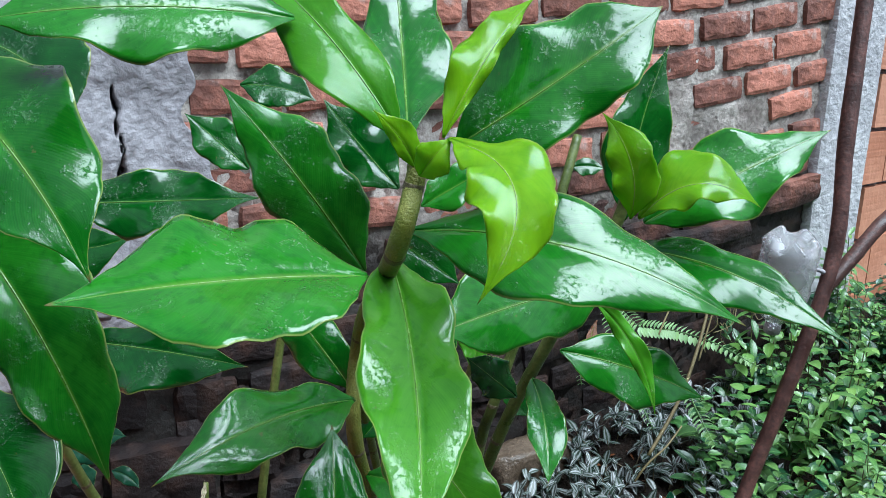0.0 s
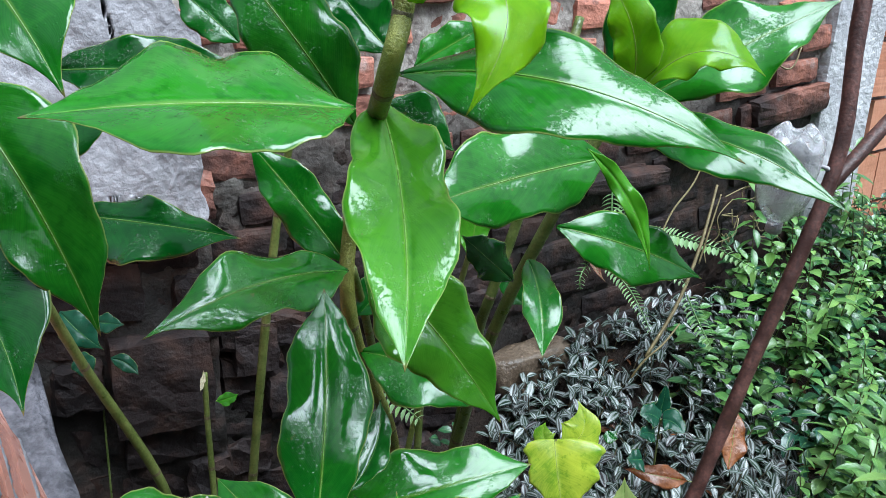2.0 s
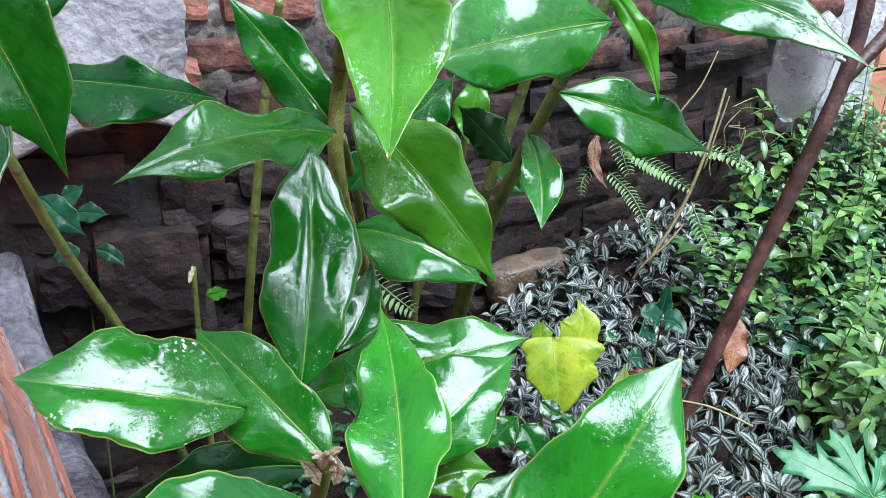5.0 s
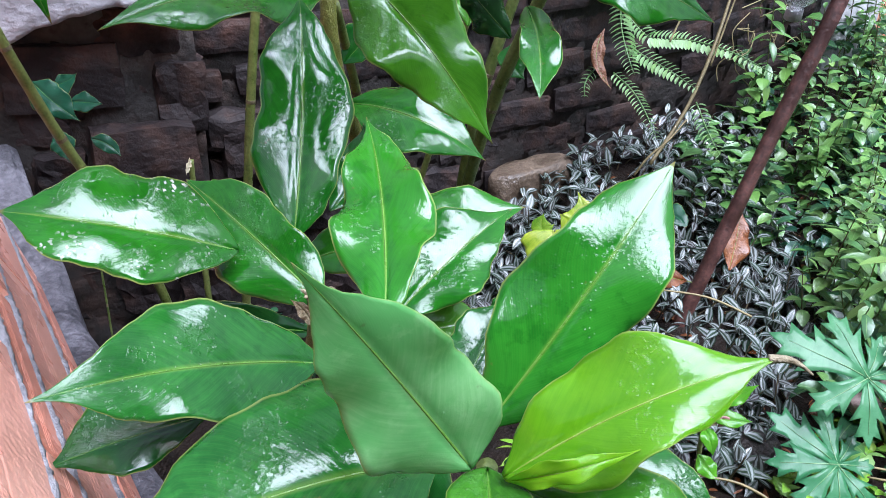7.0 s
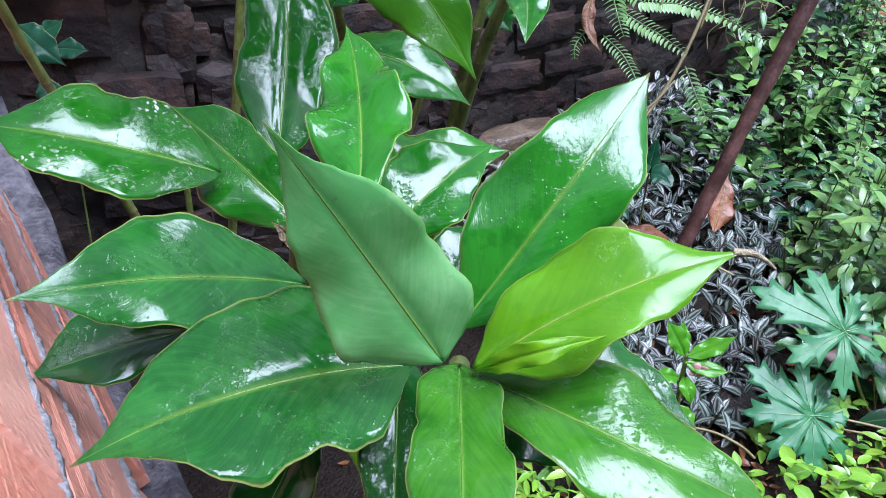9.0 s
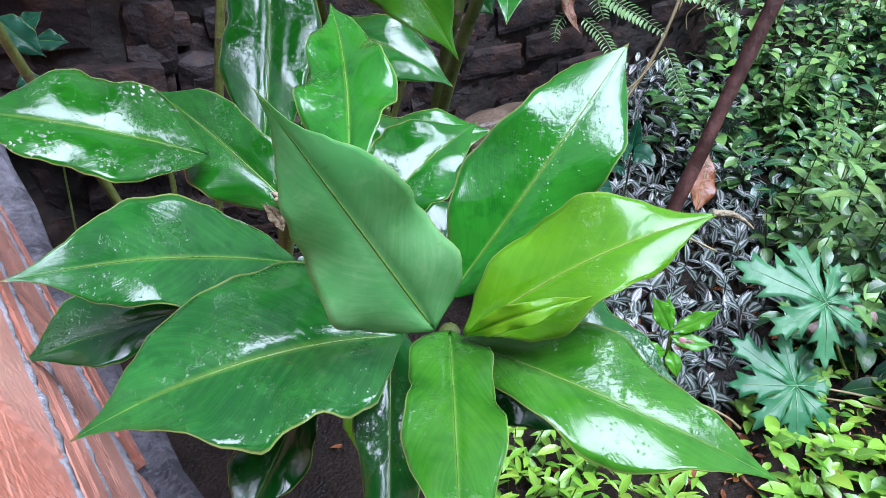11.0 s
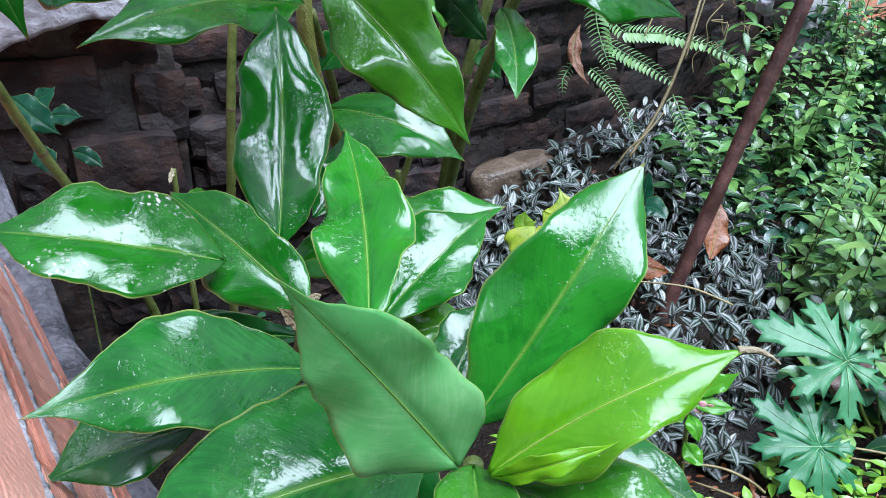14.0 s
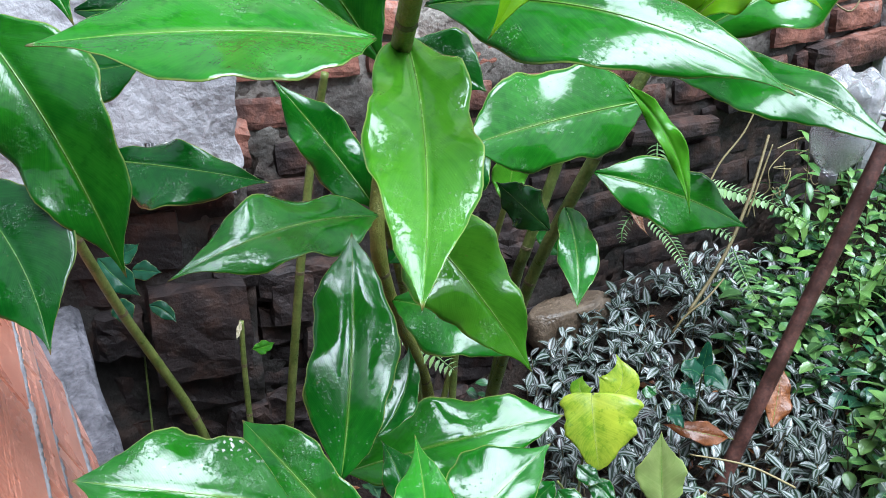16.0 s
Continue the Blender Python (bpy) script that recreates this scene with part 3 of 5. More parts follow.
# ---- ginger-like plants ----
tall = thing("ginger_plant", "tall ginger plant with wet glossy leaves and lime top", "plant")
lean = thing("ginger_plant", "leaning ginger plant with wet glossy leaves and a curled lime leaf", "plant")
left = thing("ginger_plant", "ginger plant with large drooping leaves, some darkened for shade", "plant")
back = thing("ginger_plant", "thin green ginger stalks with few leaves against the wall", "plant")
mid = thing("ginger_plant", "ginger plant with a broken top and a spotted leaf", "plant")
low = thing("ginger_plant", "low ginger plant with broad wet leaves and one lime", "plant")
leaf(tall, (0.125, 0.732, 0.969), (0.009, 0.663, 0.977), (-0.083, 0.620, 0.969), (-0.007, 0.069, 0.033), (0.044, -0.062, -0.022), LEAF, wave=0.5)
leaf(tall, (0.135, 0.816, 0.964), (0.169, 0.690, 0.899), (0.183, 0.567, 0.822), (-0.046, 0.014, 0.022), (0.037, 0.012, 0.016), LEAF_BRIGHT, shape=FULL)
leaf(tall, (0.152, 0.821, 0.989), (0.309, 0.762, 0.988), (0.440, 0.739, 0.934), (0.026, 0.025, 0.026), (-0.003, -0.042, -0.041), LEAF)
leaf(lean, (0.412, 1.179, 0.900), (0.549, 1.076, 0.892), (0.663, 1.003, 0.830), (0.001, 0.026, 0.026), (-0.014, -0.034, -0.036), LEAF, wave=0.5)
leaf(lean, (0.400, 1.156, 0.858), (0.278, 1.089, 0.840), (0.168, 1.018, 0.817), (-0.009, 0.036, 0.061), (-0.019, -0.037, -0.060), LEAF, shape=FULL)
leaf(lean, (0.330, 0.850, 0.922), (0.371, 0.836, 0.877), (0.393, 0.814, 0.815), (-0.008, -0.002, -0.004), (0.010, 0.002, 0.005), SPRING)
leaf(lean, (0.335, 1.095, 0.775), (0.425, 1.103, 0.753), (0.545, 1.133, 0.697), (0.009, 0.020, 0.033), (-0.009, -0.025, -0.041), LEAF)
leaf(lean, (0.306, 1.165, 0.705), (0.321, 1.081, 0.662), (0.321, 1.025, 0.617), (-0.024, 0.002, 0.006), (0.026, 0.005, 0.008), LEAF, shape=FULL)
leaf(lean, (0.289, 1.211, 0.654), (0.246, 1.168, 0.704), (0.209, 1.128, 0.748), (0.013, 0.017, 0.023), (-0.021, -0.011, -0.015), LEAF_DARK_SHADED)
leaf(tall, (0.102, 0.881, 0.932), (0.026, 0.889, 1.034), (-0.053, 0.918, 1.115), (0.046, 0.013, 0.017), (-0.046, -0.005, -0.006), LEAF)
leaf(tall, (0.065, 1.038, 0.730), (-0.005, 1.066, 0.808), (-0.078, 1.092, 0.881), (0.035, 0.009, 0.011), (-0.043, -0.004, -0.005), LEAF)
leaf(tall, (0.073, 1.000, 0.736), (-0.019, 0.885, 0.751), (-0.098, 0.796, 0.726), (-0.011, 0.041, 0.025), (0.014, -0.048, -0.027), LEAF)
leaf(left, (-0.320, 1.077, 0.770), (-0.190, 1.050, 0.770), (-0.065, 1.021, 0.764), (-0.015, 0.022, 0.026), (0.006, -0.039, -0.043), LEAF_DARK_SHADED)
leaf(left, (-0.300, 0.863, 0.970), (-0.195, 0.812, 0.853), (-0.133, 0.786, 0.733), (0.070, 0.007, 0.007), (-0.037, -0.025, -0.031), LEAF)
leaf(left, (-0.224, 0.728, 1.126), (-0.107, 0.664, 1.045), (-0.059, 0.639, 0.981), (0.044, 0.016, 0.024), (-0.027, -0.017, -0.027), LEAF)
leaf(left, (-0.309, 0.806, 0.817), (-0.223, 0.760, 0.758), (-0.171, 0.709, 0.688), (0.058, 0.008, 0.010), (-0.044, -0.020, -0.026), LEAF_DARK_SHADED)
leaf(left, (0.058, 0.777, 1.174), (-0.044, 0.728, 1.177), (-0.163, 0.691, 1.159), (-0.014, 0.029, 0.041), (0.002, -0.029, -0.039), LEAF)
leaf(left, (-0.397, 1.042, 1.163), (-0.292, 1.012, 1.117), (-0.247, 0.987, 1.066), (0.052, 0.023, 0.040), (-0.050, -0.016, -0.027), LEAF_DARK_SHADED)
leaf(tall, (0.155, 0.759, 1.079), (0.139, 0.861, 1.157), (0.116, 0.955, 1.293), (-0.035, 0.006, 0.010), (0.046, -0.002, -0.004), LEAF)
leaf(tall, (0.153, 0.745, 1.076), (0.098, 0.769, 1.148), (-0.005, 0.849, 1.227), (-0.035, -0.009, -0.010), (0.029, 0.005, 0.005), SPRING)
leaf(tall, (0.185, 0.736, 1.082), (0.210, 0.750, 1.133), (0.259, 0.827, 1.199), (-0.027, -0.001, -0.001), (0.018, 0.014, 0.016), LIME)
leaf(tall, (0.194, 0.795, 1.071), (0.280, 0.793, 1.130), (0.367, 0.817, 1.193), (-0.024, 0.030, 0.047), (0.028, -0.022, -0.033), LEAF, shape=FULL)
leaf(tall, (0.189, 0.736, 1.082), (0.240, 0.645, 1.037), (0.215, 0.627, 0.979), (0.027, 0.002, 0.003), (-0.026, 0.005, 0.012), LIME)
leaf(lean, (0.445, 1.155, 0.941), (0.573, 1.176, 1.011), (0.696, 1.194, 1.071), (-0.008, 0.042, 0.054), (0.007, -0.038, -0.048), LEAF)
leaf(lean, (0.421, 1.131, 0.950), (0.411, 1.112, 1.029), (0.374, 1.137, 1.089), (-0.033, 0.007, 0.009), (0.037, -0.006, -0.009), LIME)
leaf(lean, (0.432, 1.132, 0.950), (0.498, 1.096, 1.005), (0.575, 1.094, 0.977), (0.009, 0.032, 0.040), (0.004, -0.018, -0.022), LIME)
leaf(lean, (0.440, 1.262, 0.924), (0.459, 1.293, 1.057), (0.499, 1.324, 1.182), (-0.048, -0.004, -0.005), (0.051, 0.008, 0.014), LEAF_DARK_SHADED)
leaf(tall, (0.119, 1.057, 0.992), (0.072, 1.067, 1.041), (0.022, 1.078, 1.098), (0.034, 0.011, 0.017), (-0.030, -0.012, -0.020), LEAF_DARK_SHADED)
leaf(back, (-0.144, 1.284, 1.108), (-0.084, 1.286, 1.105), (-0.027, 1.283, 1.086), (0.001, 0.016, 0.029), (0.008, -0.018, -0.032), LEAF_DARK_SHADED)
leaf(back, (-0.109, 1.197, 0.992), (-0.159, 1.205, 1.034), (-0.204, 1.211, 1.068), (0.017, 0.013, 0.024), (-0.017, -0.013, -0.023), LEAF_DARK_SHADED)
leaf(left, (-0.308, 1.059, 0.960), (-0.180, 1.065, 0.966), (-0.055, 1.071, 0.973), (-0.021, 0.020, 0.036), (-0.007, -0.023, -0.039), LEAF_DARK_SHADED)
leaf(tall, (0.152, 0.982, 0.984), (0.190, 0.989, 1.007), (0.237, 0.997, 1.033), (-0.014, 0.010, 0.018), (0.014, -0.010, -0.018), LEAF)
leaf(tall, (0.113, 1.020, 0.939), (0.158, 1.015, 0.913), (0.199, 1.010, 0.885), (0.026, 0.013, 0.022), (-0.026, -0.010, -0.016), LEAF_DARK_SHADED)
leaf(lean, (0.396, 1.578, 0.965), (0.428, 1.580, 0.968), (0.463, 1.580, 0.963), (0.000, 0.008, 0.014), (-0.000, -0.010, -0.018), LEAF_DARK_SHADED)
leaf(back, (-0.436, 1.162, 0.889), (-0.371, 1.161, 0.875), (-0.267, 1.170, 0.898), (-0.014, 0.016, 0.029), (0.025, -0.024, -0.043), LEAF_DARK_SHADED)
leaf(tall, (0.103, 0.925, 0.782), (0.183, 0.879, 0.720), (0.264, 0.866, 0.612), (0.044, 0.018, 0.019), (-0.037, -0.026, -0.027), LEAF_BRIGHT)
leaf(tall, (0.077, 1.077, 0.590), (0.170, 1.041, 0.584), (0.260, 1.035, 0.533), (0.000, 0.038, 0.029), (-0.003, -0.048, -0.034), LEAF)
leaf(tall, (0.069, 1.096, 0.635), (0.096, 1.109, 0.663), (0.135, 1.124, 0.694), (-0.014, 0.017, 0.022), (0.013, -0.015, -0.018), LEAF_DARK_SHADED)
leaf(lean, (0.111, 1.307, 0.669), (0.157, 1.327, 0.711), (0.199, 1.347, 0.752), (-0.028, 0.017, 0.022), (0.036, -0.013, -0.018), LEAF_DARK_SHADED)
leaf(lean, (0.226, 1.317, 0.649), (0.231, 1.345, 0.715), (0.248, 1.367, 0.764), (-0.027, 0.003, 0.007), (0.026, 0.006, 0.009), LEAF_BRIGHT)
leaf(lean, (0.295, 1.345, 0.618), (0.296, 1.336, 0.597), (0.320, 1.325, 0.568), (-0.017, -0.010, -0.017), (0.027, 0.004, 0.005), LEAF_DARK_SHADED)
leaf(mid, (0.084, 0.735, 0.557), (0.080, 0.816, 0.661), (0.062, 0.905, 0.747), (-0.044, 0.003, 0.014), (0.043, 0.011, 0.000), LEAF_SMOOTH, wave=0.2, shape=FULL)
leaf(mid, (0.103, 0.812, 0.553), (0.124, 0.845, 0.576), (0.126, 0.895, 0.620), (-0.027, 0.004, 0.010), (0.019, 0.001, 0.001), LEAF_DARK_SHADED)
leaf(mid, (0.055, 0.669, 0.578), (-0.025, 0.635, 0.611), (-0.109, 0.619, 0.626), (-0.022, 0.038, 0.034), (0.018, -0.033, -0.027), LEAF_SPOT, wave=0.45, shape=FULL)
leaf(mid, (0.126, 0.661, 0.533), (0.059, 0.697, 0.577), (-0.015, 0.749, 0.606), (0.024, 0.015, 0.018), (-0.025, -0.021, -0.025), LEAF, shape=FULL)
leaf(mid, (0.207, 0.424, 0.667), (0.200, 0.483, 0.691), (0.177, 0.579, 0.723), (-0.026, -0.001, -0.001), (0.024, 0.008, 0.009), LEAF)
leaf(mid, (0.057, 0.863, 0.466), (0.186, 0.898, 0.498), (0.309, 0.947, 0.509), (0.016, 0.048, 0.036), (0.010, -0.036, -0.024), LEAF, shape=FULL)
leaf(mid, (0.180, 0.690, 0.504), (0.227, 0.735, 0.543), (0.285, 0.801, 0.569), (-0.036, 0.025, 0.025), (0.034, -0.013, -0.013), LEAF)
leaf(mid, (0.198, 0.724, 0.460), (0.229, 0.741, 0.469), (0.270, 0.754, 0.462), (0.010, 0.021, 0.020), (-0.004, -0.020, -0.018), LEAF_BRIGHT)
leaf(mid, (0.074, 0.837, 0.390), (-0.016, 0.754, 0.436), (-0.081, 0.634, 0.461), (0.010, 0.027, 0.021), (-0.001, -0.036, -0.026), LEAF_DARK_SHADED)
leaf(mid, (0.149, 0.763, 0.494), (0.134, 0.793, 0.513), (0.105, 0.831, 0.536), (0.023, 0.001, 0.001), (-0.017, -0.005, -0.005), LEAF_DARK_SHADED)
leaf(low, (0.253, 0.434, 0.572), (0.214, 0.410, 0.648), (0.180, 0.365, 0.731), (0.025, 0.011, 0.019), (-0.027, -0.011, -0.019), LEAF_GREY, wave=0.9, heart=0.72)
leaf(low, (0.260, 0.474, 0.568), (0.312, 0.505, 0.639), (0.369, 0.563, 0.708), (-0.034, 0.016, 0.014), (0.035, -0.009, -0.008), LEAF_SMOOTH, shape=FULL)
leaf(low, (0.270, 0.427, 0.574), (0.332, 0.429, 0.623), (0.406, 0.444, 0.648), (0.003, 0.033, 0.024), (0.003, -0.025, -0.017), LIME_DEEP)
leaf(low, (0.271, 0.417, 0.581), (0.301, 0.394, 0.612), (0.335, 0.409, 0.614), (-0.002, 0.003, 0.005), (0.001, -0.003, -0.005), LIME)
leaf(low, (0.268, 0.444, 0.559), (0.354, 0.391, 0.559), (0.442, 0.374, 0.523), (0.022, 0.028, 0.009), (-0.026, -0.024, -0.007), LEAF_MID)
leaf(low, (0.273, 0.465, 0.548), (0.338, 0.466, 0.547), (0.408, 0.450, 0.523), (0.010, 0.028, 0.018), (-0.004, -0.020, -0.015), LEAF_LOW)
leaf(low, (0.262, 0.446, 0.563), (0.266, 0.350, 0.573), (0.270, 0.262, 0.563), (-0.024, 0.001, 0.001), (0.023, 0.000, -0.000), LEAF_MID, heart=0.8, shape=FULL)
leaf(low, (0.232, 0.474, 0.540), (0.128, 0.427, 0.542), (0.053, 0.389, 0.518), (-0.012, 0.056, 0.022), (0.015, -0.050, -0.013), LEAF_LOW, heart=0.85)
leaf(mid, (0.135, 0.614, 0.508), (0.053, 0.542, 0.549), (-0.019, 0.472, 0.568), (-0.013, 0.035, 0.029), (0.008, -0.032, -0.026), LEAF_LOW)
leaf(mid, (0.053, 0.567, 0.488), (-0.008, 0.545, 0.477), (-0.057, 0.524, 0.464), (-0.027, 0.023, 0.019), (0.012, -0.017, -0.014), LEAF_DARK_SHADED)
leaf(low, (0.245, 0.540, 0.540), (0.259, 0.575, 0.557), (0.279, 0.614, 0.578), (-0.023, 0.010, 0.011), (0.017, -0.012, -0.013), LEAF_DARK_SHADED)
leaf(low, (0.170, 0.487, 0.492), (0.154, 0.452, 0.463), (0.134, 0.405, 0.428), (-0.036, -0.001, -0.001), (0.028, 0.007, 0.010), LEAF_DARK_SHADED)
leaf(low, (0.221, 0.506, 0.528), (0.228, 0.424, 0.482), (0.233, 0.345, 0.436), (-0.020, -0.001, -0.001), (0.019, 0.003, 0.005), LEAF_LOW, heart=0.75, shape=FULL)
leaf(low, (0.208, 0.566, 0.424), (0.201, 0.521, 0.420), (0.210, 0.484, 0.420), (-0.016, 0.001, 0.001), (0.014, -0.001, -0.001), LIME, shape=FULL)
leaf(low, (0.272, 0.479, 0.524), (0.307, 0.468, 0.502), (0.341, 0.456, 0.478), (0.009, 0.014, 0.011), (-0.007, -0.020, -0.015), LEAF_DARK_SHADED)
leaf(tall, (0.166, 0.740, 1.051), (0.177, 0.727, 1.067), (0.192, 0.736, 1.083), (-0.012, 0.002, 0.007), (0.012, -0.003, -0.010), LIME)
leaf(tall, (0.163, 0.747, 1.055), (0.149, 0.731, 1.084), (0.130, 0.726, 1.103), (0.007, 0.004, 0.011), (-0.009, -0.001, -0.002), LIME)
stem(tall, 0.010, (0.163, 0.754, 1.059), (0.161, 0.750, 1.041), (0.145, 0.760, 0.980), (0.075, 1.027, 0.809), (0.069, 1.043, 0.644), (0.088, 1.352, 0.304), material=STALK_TOP)
stem(tall, 0.007, (0.068, 1.064, 0.716), (0.075, 1.163, 0.582), (0.076, 1.287, 0.413))
stem(lean, 0.011, (0.438, 1.258, 0.958), (0.426, 1.266, 0.911), (0.353, 1.271, 0.755), (0.269, 1.346, 0.513), (0.212, 1.456, 0.223))
stem(lean, 0.010, (0.384, 1.421, 1.036), (0.352, 1.380, 0.918), (0.307, 1.397, 0.720), (0.261, 1.388, 0.559), (0.242, 1.419, 0.470))
stem(lean, 0.006, (0.258, 1.407, 0.753), (0.226, 1.396, 0.656), (0.189, 1.426, 0.497), (0.126, 1.466, 0.262))
stem(back, 0.0078, (-0.067, 1.317, 0.857), (-0.085, 1.328, 0.785), (-0.099, 1.327, 0.712), (-0.129, 1.330, 0.513), (-0.176, 1.363, 0.186))
stem(left, 0.0082, (-0.452, 1.084, 0.855), (-0.411, 1.094, 0.738), (-0.402, 1.133, 0.631), (-0.392, 1.205, 0.477), (-0.339, 1.304, 0.217))
stem(back, 0.006, (-0.259, 1.370, 0.390), (-0.258, 1.363, 0.301), (-0.256, 1.362, 0.193))
stem(mid, 0.009, (0.117, 0.670, 0.524), (0.102, 0.705, 0.455), (0.050, 0.785, 0.300), (0.000, 0.850, 0.130))
stem(low, 0.008, (0.262, 0.446, 0.562), (0.261, 0.487, 0.489), (0.257, 0.511, 0.380))
stem(mid, 0.007, (0.146, 1.350, 0.400), (0.142, 1.348, 0.335))
bm = bmesh.new()
top = Vector((0.120, 0.660, 0.533))
for k in range(9):
    a = leaf_rng.uniform(0, 6.28)
    reach = Vector((math.cos(a) * 0.016, math.sin(a) * 0.016, leaf_rng.uniform(0.004, 0.022)))
    tube_bm(bm, (top, top + reach * 0.5 + Vector((0, 0, 0.004)), top + reach), (0.006, 0.004, 0.0008), 5)
part("broken_top", bm, TORN, mid, "torn dry straw-coloured stalk end")


bm = bmesh.new()
tube_bm(bm, ((0.400, 0.444, 0.647), (0.409, 0.4435, 0.6475), (0.416, 0.443, 0.645), (0.423, 0.442, 0.640)), (0.0026, 0.0020, 0.0014, 0.0006), 6)
part("dry_tip", bm, TORN, low, "withered straw-coloured leaf tip")



# ---- iron pole ----
ROD = ((0.647, 1.461, -0.09), (0.794, 1.550, 0.347), (0.933, 1.635, 0.757), (0.955, 1.690, 1.03), (0.985, 1.760, 1.382))
pole = thing("iron_pole", "rusty brown iron rod standing slanted in the bed", "pole")
bm = bmesh.new()
tube_bm(bm, ROD, [0.0160, 0.0150, 0.0150, 0.0160, 0.0165], 12, wobble=0.06, rng=wall_rng)
part("rod", bm, RUST, pole)
bm = bmesh.new()
tube_bm(bm, ((0.930, 1.633, 0.730), (0.985, 1.658, 0.788), (1.050, 1.690, 0.855), (1.150, 1.735, 0.930)), [0.014, 0.0145, 0.015, 0.015], 10, wobble=0.06, rng=wall_rng)
part("branch", bm, RUST, pole)


# ---- bottle ----
def glass_material():
    m, nt, b = surface("clear_plastic", 0.12)
    b.inputs["Transmission Weight"].default_value = 0.86
    b.inputs["Base Color"].default_value = (0.93, 0.92, 0.94, 1)
    b.inputs["IOR"].default_value = 1.16
    nt.links.new(smooth(nt, noise_at(nt, 18.0, 3.0), 0.3, 0.7, 0.08, 0.30), b.inputs["Roughness"])
    bump(nt, noise_at(nt, 30.0, 2.0), 0.004, 0.5, b.inputs["Normal"])
    return m


PET = glass_material()
bottle = thing("plastic_bottle", "cloudy clear plastic bottle hanging upside down on the iron rod", "bottle")
b_top, b_neck = Vector((0.839, 1.601, 0.841)), Vector((0.847, 1.662, 0.645))
axis = (b_neck - b_top).normalized()
turn = Vector((0, 0, -1)).rotation_difference(axis).to_matrix().to_4x4()
LENGTH = (b_neck - b_top).length
profile = ((0.030, 0.020), (0.040, 0.006), (0.050, 0.010), (0.054, 0.03), (0.0545, 0.08), (0.0515, 0.10), (0.0545, 0.12), (0.054, LENGTH - 0.075), (0.047, LENGTH - 0.045), (0.030, LENGTH - 0.018), (0.0145, LENGTH - 0.004), (0.0145, LENGTH + 0.012))
bm = bmesh.new()
rings = []
for r, d in profile:
    ring = []
    for k in range(30):
        a = 2 * math.pi * k / 30
        lobes = 1 + (0.16 * math.cos(5 * a) if d < 0.025 else 0)
        dz = (0.012 * math.cos(5 * a) if d < 0.025 else 0)
        ring.append(bm.verts.new((r * lobes * math.cos(a), r * lobes * math.sin(a), -d - dz)))
    rings.append(ring)
for a, c in zip(rings, rings[1:]):
    for k in range(30):
        bm.faces.new((a[k], c[k], c[(k + 1) % 30], a[(k + 1) % 30]))
bm.faces.new(rings[0])
bm.transform(Matrix.Translation(b_top) @ turn)
shell = part("body", bm, PET, bottle)
shell.modifiers.new("wall", "SOLIDIFY").thickness = 0.0012
bm = bmesh.new()
bmesh.ops.create_cone(bm, cap_ends=True, segments=24, radius1=0.017, radius2=0.016, depth=0.02, matrix=Matrix.Translation(b_neck + axis * 0.012) @ turn)
part("cap", bm, CONCRETE, bottle, "pale screw cap")
bm = bmesh.new()
tie_to = Vector(ROD[2])
start = b_top.lerp(b_neck, 0.30)
tube_bm(bm, (start + (tie_to - start).normalized() * 0.05, start.lerp(tie_to, 0.75) + Vector((0, 0, 0.004)), tie_to), (0.003, 0.004, 0.007), 8)
part("tie", bm, PLASTER, bottle, "whitish strip of cloth")


# ---- small plants of the bed ----
cover_rng = random.Random(23)
BLADE = ((0.0, 0.06), (0.18, 0.72), (0.42, 1.0), (0.68, 0.78), (0.88, 0.34), (1.0, 0.0))


def cover(name, label, category, material, sprouts, ob_parent=None):
    """One mesh of many small leaves. Each sprout: place, heading, pitch, length, width, droop, roll."""
    verts, faces, uv = [], [], []
    for place, heading, pitch, length, width, droop, roll in sprouts:
        ahead = Vector((math.cos(heading), math.sin(heading), 0))
        side0 = Vector((-math.sin(heading), math.cos(heading), 0))
        p, first = Vector(place), len(verts)
        tilt = pitch
        last = 0.0
        for v, w in BLADE:
            d = ahead * math.cos(tilt) + Vector((0, 0, 1)) * math.sin(tilt)
            up = Vector((0, 0, 1)) * math.cos(tilt) - ahead * math.sin(tilt)
            p = p + d * (v - last) * length
            tilt -= droop * (v - last)
            last = v
            side = side0 * math.cos(roll) + up * math.sin(roll)
            lift = up * math.cos(roll) - side0 * math.sin(roll)
            for u in (-1, 0, 1):
                verts.append(p + side * (u * w * width / 2) + lift * (abs(u) * w * width * 0.16))
                uv.append((0.5 + u / 2, v))
        for r in range(len(BLADE) - 1):
            for c in range(2):
                i = first + r * 3 + c
                faces.append((i, i + 1, i + 4, i + 3))
    mesh = bpy.data.meshes.new(name)
    mesh.from_pydata([tuple(v) for v in verts], [], faces)
    layer = mesh.uv_layers.new(name="UVMap")
    idx = np.zeros(len(mesh.loops), dtype=np.int32)
    mesh.loops.foreach_get("vertex_index", idx)
    layer.data.foreach_set("uv", np.array(uv, dtype=np.float32)[idx].ravel())
    ob = part_mesh(name, mesh, material, ob_parent)
    return tagged(ob, label, category, kind="stuff") if ob_parent is None else ob


def inside(x, y, corners):
    hit = False
    for (ax, ay), (bx, by) in zip(corners, corners[1:] + corners[:1]):
        if (ay > y) != (by > y) and x < (bx - ax) * (y - ay) / (by - ay) + ax:
            hit = not hit
    return hit


def in_front_of_wall(x, y):
    return (x + 0.615) * 0.5 - (y - 1.433) * 0.866


